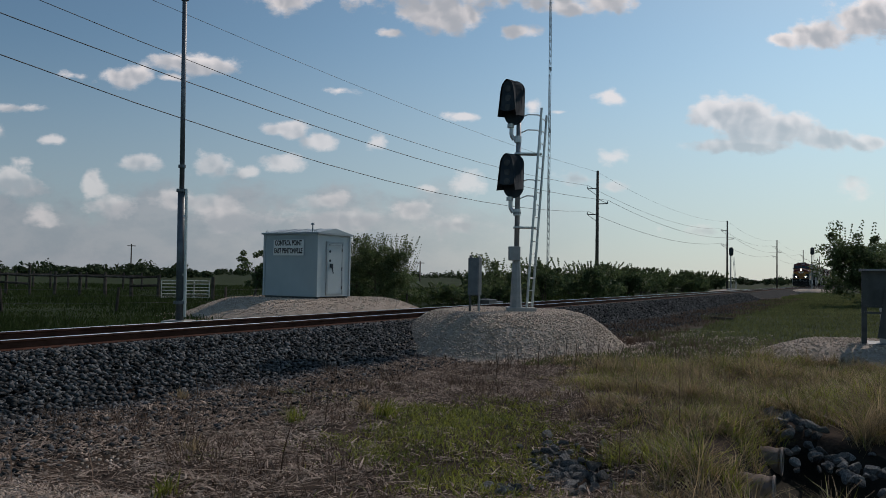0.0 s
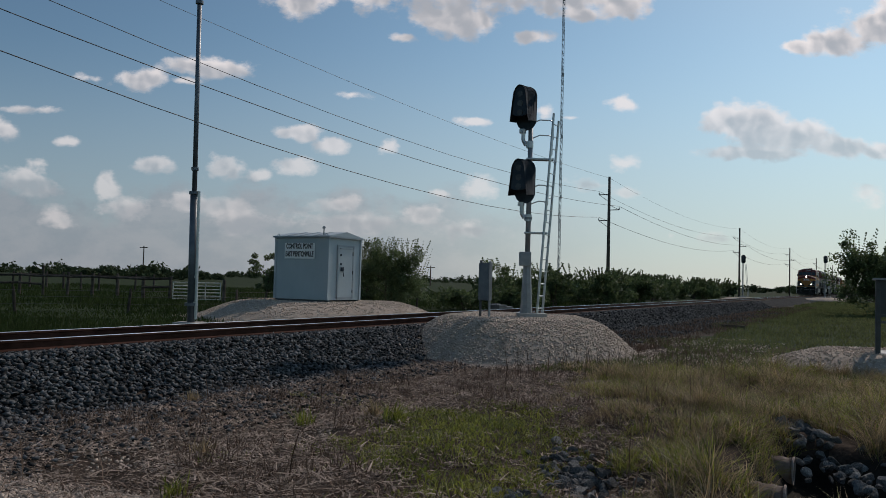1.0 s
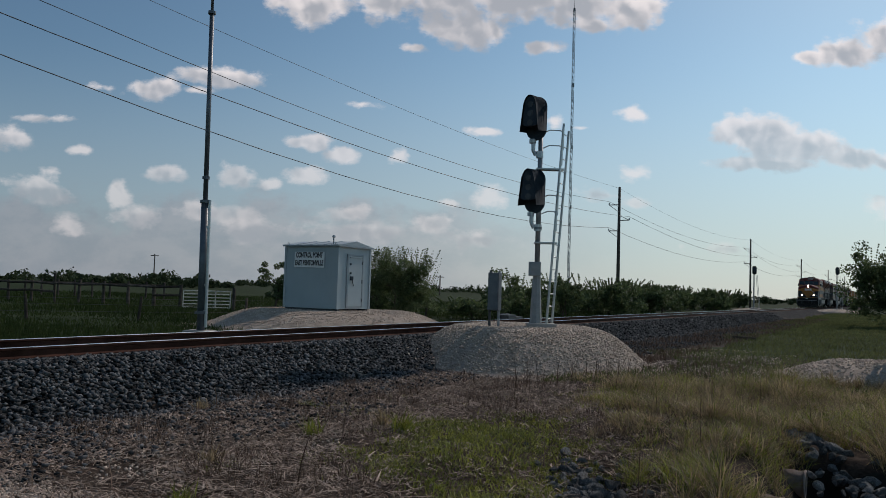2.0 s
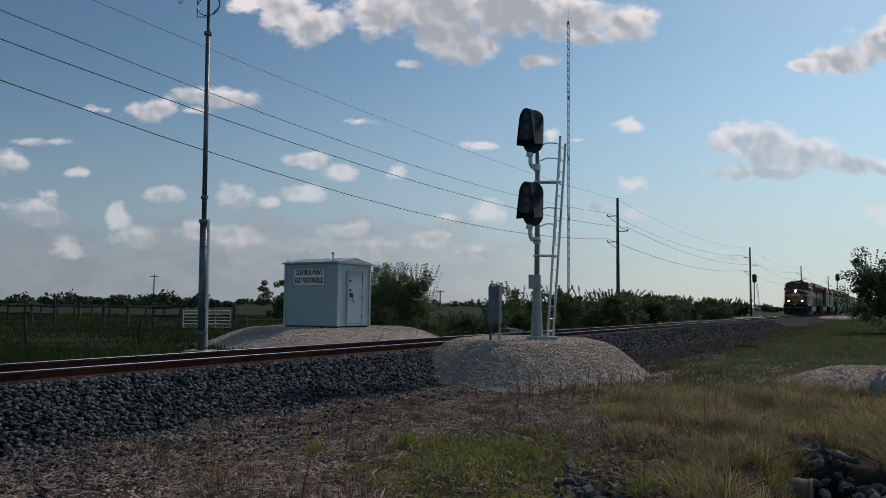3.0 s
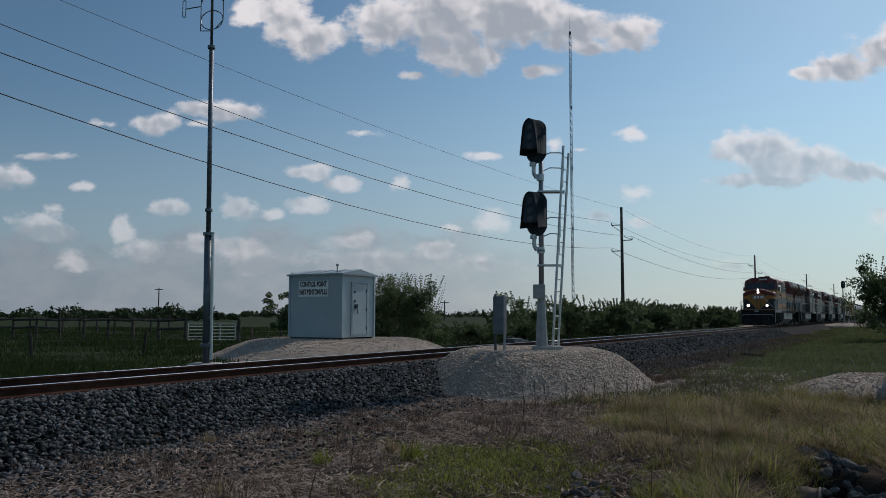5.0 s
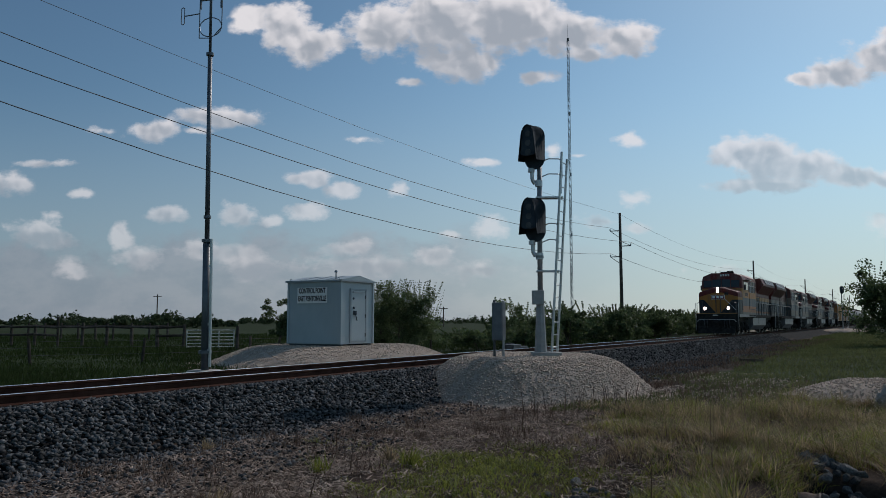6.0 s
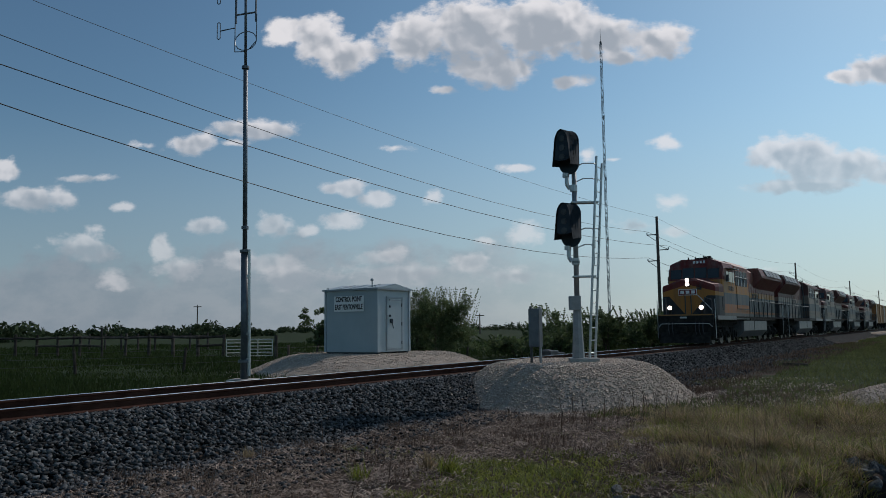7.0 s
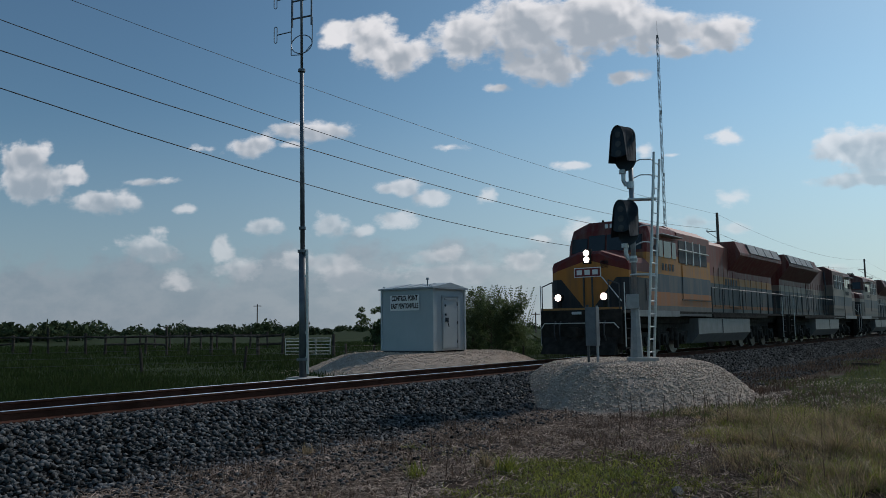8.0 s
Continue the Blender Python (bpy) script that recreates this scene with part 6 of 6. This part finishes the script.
def build_near_plants():
    # dead straw, lying and half standing
    def straw_bed(name, count, lo, hi, thin, wide, material, flat, label):
        x, y = scatter(count, -6.5, 2.8, 4.6, 17)
        ok = keep_off(x, y) & (green_patch(x, y) + RNG.normal(0, 0.25, count) < 0.6) & (sedge_patch(x, y) + RNG.normal(0, 0.4, count) < 0.7) & (lump(x, y, 1.7, 0.4) + RNG.normal(0, 0.35, count) > -0.7)
        ok &= (y - 6.35 + 0.42 * (x + 3.2)) + RNG.normal(0, 0.15, count) > -0.45
        x, y = x[ok], y[ok]
        n = len(x)
        pts = on_ground(x, y)
        pts[:, 2] += RNG.uniform(0.0, 0.035, n)
        ob = blades(name, pts, RNG.uniform(lo, hi, n), RNG.uniform(thin, wide, n), 1.5, material, segs=3, flat=flat)
        tagged(ob, label, "straw", kind="stuff")
    straw_bed("dead_straw", 62000, 0.07, 0.24, 0.011, 0.025, M_STRAW, 0.86, "bleached dead straw and plant litter on the soil")
    straw_bed("fine_straw", 34000, 0.05, 0.15, 0.006, 0.012, M_STRAW, 0.70, "short broken bits of pale straw")
    straw_bed("brown_litter", 30000, 0.05, 0.18, 0.008, 0.018, M_WEED, 0.72, "brown rotting stems among the straw")
    # brown weeds in tufts
    tx, ty = scatter(2600, -6.0, 8.0, 4.8, 22)
    ok = keep_off(tx, ty) & (green_patch(tx, ty) < 0.5) & (lump(tx, ty, 0.9, 2.2) > -0.05)
    tx, ty = tx[ok], ty[ok]
    k = 17
    x = np.repeat(tx, k) + RNG.normal(0, 0.05, len(tx) * k)
    y = np.repeat(ty, k) + RNG.normal(0, 0.05, len(tx) * k)
    n = len(x)
    ob = blades("dry_weeds", on_ground(x, y), RNG.uniform(0.06, 0.22, n), RNG.uniform(0.004, 0.010, n), 0.9, M_WEED, segs=2)
    tagged(ob, "brown withered weeds in low tufts", "weeds", kind="stuff")
    # tall dry stalks, thickest at the foot of the mound
    x, y = scatter(900, -4.5, 5.5, 6.0, 17.5)
    ok = keep_off(x, y) & ((RNG.uniform(0, 1, 900) < 0.10) | ((y > 13.0) & (x > 1.0)))
    x, y = x[ok], y[ok]
    n = len(x)
    ob = blades("dry_stalks", on_ground(x, y), RNG.uniform(0.25, 0.62, n), RNG.uniform(0.008, 0.016, n), 0.35, M_WEED, segs=3)
    tagged(ob, "thin dark stalks of dead weeds", "weeds", kind="stuff")
    # short green grass
    x, y = scatter(52000, -2.4, 2.6, 4.8, 12.5)
    ok = keep_off(x, y) & (green_patch(x, y) + RNG.normal(0, 0.12, 52000) + 0.25 * lump(x, y, 3.5, 2.5) > 0.45) & (sedge_patch(x, y) + RNG.normal(0, 0.4, len(x)) < 1.1)
    x, y = x[ok], y[ok]
    n = len(x)
    ob = blades("short_grass", on_ground(x, y), RNG.uniform(0.025, 0.10, n) * (1 + 0.5 * lump(x, y, 3.0, 5.0)), RNG.uniform(0.007, 0.014, n), 1.7, M_GRASS, segs=2)
    tagged(ob, "short bright green grass", "grass", kind="stuff")
    # tall ripe grass
    tx, ty = scatter(5200, 0.4, 10.5, 4.8, 15.5)
    ditch = ((land(tx, ty) < -0.22) & ~((tx > 4.15) & (ty > 7.72))) | ((tx > 2.92 + 0.55 * (ty - 7.1)) & (ty < 8.6) & (ty > 6.6) & (tx < 4.1))
    rock = (((tx - 1.2) / 0.42) ** 2 + ((ty - 7.2) / 0.75) ** 2 < 1) | (((tx - 4.08) / 0.22) ** 2 + ((ty - 8.95) / 0.75) ** 2 < 1)
    ok = keep_off(tx, ty) & (sedge_patch(tx, ty) + RNG.normal(0, 0.35, len(tx)) > 0.25) & ~ditch & ~rock & (lump(tx, ty, 1.3, 5.0) + 0.5 * lump(tx, ty, 3.7, 1.0) + RNG.normal(0, 0.15, len(tx)) > -0.42)
    tx, ty = tx[ok], ty[ok]
    hh = 0.36 + 0.24 * lump(tx, ty, 1.1, 3.0) - 0.06 * (ty > 11.5) - 0.14 * (tx > 2.3) * (ty < 10)
    hh = np.maximum(hh, 0.10) * np.clip(0.35 + 0.45 * sedge_patch(tx, ty), 0.35, 1.0)
    hh = hh + 0.16 * (tx > 4.2) * (ty < 9.2)
    hh = hh * RNG.uniform(0.55, 1.35, len(hh))
    k = 46
    x = np.repeat(tx, k) + RNG.normal(0, 0.05, len(tx) * k)
    y = np.repeat(ty, k) + RNG.normal(0, 0.055, len(tx) * k)
    h = np.repeat(hh, k) * RNG.uniform(0.45, 1.15, len(x))
    pick = RNG.uniform(0, 1, len(x)) < np.clip(0.66 + 0.4 * lump(x, y, 1.0, 6.0), 0.15, 0.94)
    for nm, sel, m in (("ripe_grass", pick, M_SEDGE), ("tall_grass", ~pick, M_GRASS)):
        n = int(sel.sum())
        ob = blades(nm, on_ground(x[sel], y[sel], 0.02), h[sel], RNG.uniform(0.005, 0.010, n), 1.45, m, segs=3)
        tagged(ob, "tall ripening grass, straw coloured" if m is M_SEDGE else "tall green grass", "grass", kind="stuff")
    # rough grass between the track and the field further on
    s = 14 + 110 * RNG.uniform(0, 1, 110000) ** 1.7
    q = RNG.uniform(-9, 8.3, 110000)
    x, y = s * U.x + q * N.x, s * U.y + q * N.y
    ok = keep_off(x, y) & (q < 5.6 + 1.6 * lump(x, y, 0.3, 1.0) + np.clip((s - 30) * 0.05, 0, 2.2)) & (y > 14.5) & (lump(x, y, 0.8, 3.0) > -0.9)
    x, y = x[ok], y[ok]
    n = len(x)
    d = np.hypot(x, y)
    ob = blades("verge_grass", on_ground(x, y), RNG.uniform(0.05, 0.15, n) * (1 + d / 160), 0.008 + 0.0006 * d, 1.1, M_VERGE, segs=2)
    tagged(ob, "rough green grass on the railway verge", "grass", kind="stuff")
    # withered weeds that creep up the foot of the ballast
    s, q = 19 + 60 * RNG.uniform(0, 1, 15000) ** 1.5, RNG.uniform(5.2, 8.6, 15000)
    x, y = s * U.x + q * N.x, s * U.y + q * N.y
    ok = keep_off(x, y) & (lump(x, y, 0.7, 1.5) + RNG.normal(0, 0.4, len(x)) > 0.0)
    x, y = x[ok], y[ok]
    n = len(x)
    d = np.hypot(x, y)
    ob = blades("verge_weeds", on_ground(x, y), RNG.uniform(0.08, 0.28, n), 0.007 + 0.0005 * d, 1.0, M_WEED, segs=2)
    tagged(ob, "reddish brown withered weeds along the ballast's foot", "weeds", kind="stuff")
    # the meadow beyond the track
    a = np.radians(RNG.uniform(-45, 14, 110000))
    d = 19 + 75 * RNG.uniform(0, 1, 110000) ** 1.6
    x, y = d * np.sin(a), d * np.cos(a)
    q = x * N.x + y * N.y
    ok = (q > 15.6) & (mound_z("shelter", x, y) < 0.0)
    x, y, d = x[ok], y[ok], d[ok]
    n = len(x)
    h = (0.22 + 0.16 * lump(x, y, 0.22, 2.0)) * RNG.uniform(0.5, 1.3, n)
    ob = blades("meadow_grass", on_ground(x, y), h, 0.012 + 0.0006 * d, 0.8, M_FIELDGRASS, segs=2)
    tagged(ob, "tall green meadow grass beyond the track", "grass", kind="stuff")


build_near_plants()


def build_tuft(x, y, h, seed):
    rng_n = 60
    ob = blades("grass_tuft", np.stack([RNG.normal(0, 0.05, rng_n), RNG.normal(0, 0.05, rng_n), np.full(rng_n, -0.02)], -1), RNG.uniform(0.6, 1.1, rng_n) * h,
                RNG.uniform(0.008, 0.016, rng_n), 1.0, M_GRASS if seed % 2 else M_SEDGE, segs=3)
    ob.location = (x, y, gz(x, y))
    tagged(ob, "yellowish green tuft of coarse grass", "grass tuft", "grass tufts")


for i, (x, y, h) in enumerate(((-0.93, 9.4, 0.34), (-0.66, 9.1, 0.34), (-2.35, 7.4, 0.22), (-2.1, 5.9, 0.24), (-3.55, 10.6, 0.24), (-1.7, 9.1, 0.3))):
    build_tuft(x, y, h, i)


def build_rock(proto, x, y, r, sink, seed):
    rnd = random.Random(seed)
    ob = new("rock", proto)
    ob.matrix_world = pose(x, y, gz(x, y) + r * 0.25 - sink, rnd.uniform(-40, 40), rnd.uniform(-40, 40), rnd.uniform(0, 360)) @ Matrix.Diagonal((r * rnd.uniform(0.8, 1.3), r * rnd.uniform(0.7, 1.1), r * rnd.uniform(0.55, 0.9), 1))
    tagged(ob, "grey angular riprap rock by the culvert", "rock", "riprap rocks")


def rock_mesh(seed):
    bm = bmesh.new()
    rnd = random.Random(seed)
    bmesh.ops.create_icosphere(bm, subdivisions=2, radius=1.0)
    for v in bm.verts:
        v.co *= 1 + 0.22 * noise.noise(v.co * 1.7 + Vector((seed * 3.1, 0, 0)))
    for _ in range(6):          # broken flat faces
        nrm = Vector((rnd.gauss(0, 1), rnd.gauss(0, 1), rnd.gauss(0, 1))).normalized()
        lim = rnd.uniform(0.3, 0.7)
        for v in bm.verts:
            over = v.co.dot(nrm) - lim
            if over > 0:
                v.co -= nrm * over
    me = bpy.data.meshes.new("rock")
    bm.to_mesh(me)
    bm.free()
    me.materials.append(M_RIPRAP)
    return me


def build_rocks():
    protos = [rock_mesh(i) for i in range(6)]
    rnd = random.Random(12)
    k = 0
    for cx, cy, sx, sy, n, lo, hi in ((1.22, 7.25, 0.17, 0.38, 110, 0.025, 0.085), (4.1, 9.0, 0.17, 0.5, 70, 0.03, 0.095), (4.0, 7.6, 0.22, 0.40, 50, 0.03, 0.09),
                                      (0.55, 6.25, 0.12, 0.12, 12, 0.03, 0.08), (4.9, 7.4, 0.5, 0.5, 24, 0.03, 0.09)):
        for _ in range(n):
            build_rock(protos[k % 6], rnd.gauss(cx, sx), rnd.gauss(cy, sy), rnd.uniform(lo, hi), 0.0, k)
            k += 1
    for x, y, r in ((1.15, 8.35, 0.10), (0.75, 8.6, 0.05), (0.8, 7.9, 0.05)):
        build_rock(protos[k % 6], x, y, r, 0.0, k)
        k += 1


build_rocks()


def build_pipe(a, b, r):
    a, b = Vector(a), Vector(b)
    e = thing("culvert_pipe", "rusty corrugated metal culvert pipe end", "culvert pipe", Matrix.Translation(b), "culvert pipes")
    way = (b - a)
    q = way.to_track_quat("Z", "Y").to_matrix().to_4x4()
    length = way.length
    bm = bmesh.new()
    rings, n = [], 24
    steps = 40
    for k in range(steps + 1):
        rr = r * (1 + 0.035 * math.sin(k * 1.9))
        rings.append([bm.verts.new((rr * math.cos(2 * math.pi * i / n), rr * math.sin(2 * math.pi * i / n), -length + length * k / steps)) for i in range(n)])
    for k in range(steps):
        for i in range(n):
            bm.faces.new((rings[k][i], rings[k][(i + 1) % n], rings[k + 1][(i + 1) % n], rings[k + 1][i]))
    bmesh.ops.solidify(bm, geom=bm.faces[:], thickness=0.012)
    bmesh.ops.transform(bm, matrix=q, verts=bm.verts)
    smooth_shade(part("barrel", bm, M_PIPE, e))
    bm = bmesh.new()
    for i in range(n):
        t0, t1 = 2 * math.pi * i / n, 2 * math.pi * (i + 1) / n
        add_rod(bm, (r * 1.04 * math.cos(t0), r * 1.04 * math.sin(t0), 0), (r * 1.04 * math.cos(t1), r * 1.04 * math.sin(t1), 0), 0.012, sides=5)
    bmesh.ops.transform(bm, matrix=q, verts=bm.verts)
    part("rim", bm, M_PIPE, e)


build_pipe((2.05, 9.05, -0.16), (3.62, 8.20, -0.21), 0.135)
build_pipe((1.66, 7.75, -0.17), (3.04, 7.06, -0.23), 0.145)


# ---------- what moves ----------
def motions():
    for ob, back, turned, wheels in TRAIN:
        walk(ob, [(k * 0.5, train_pose(back, turned, k * 0.5)) for k in range(17)])
    # the wheels of the two leading locomotives turn as they roll
    for ob, back, turned, wheels in TRAIN[:2]:
        for w in wheels:
            at = w.location.copy()
            rows = []
            for k in range(241):
                a = (rolled(0) - rolled(k / FPS)) / 0.53 * (-1 if turned else 1)
                rows.append((k / FPS, Matrix.Translation(at) @ Matrix.Rotation(a, 4, "Y")))
            walk(w, rows)


motions()
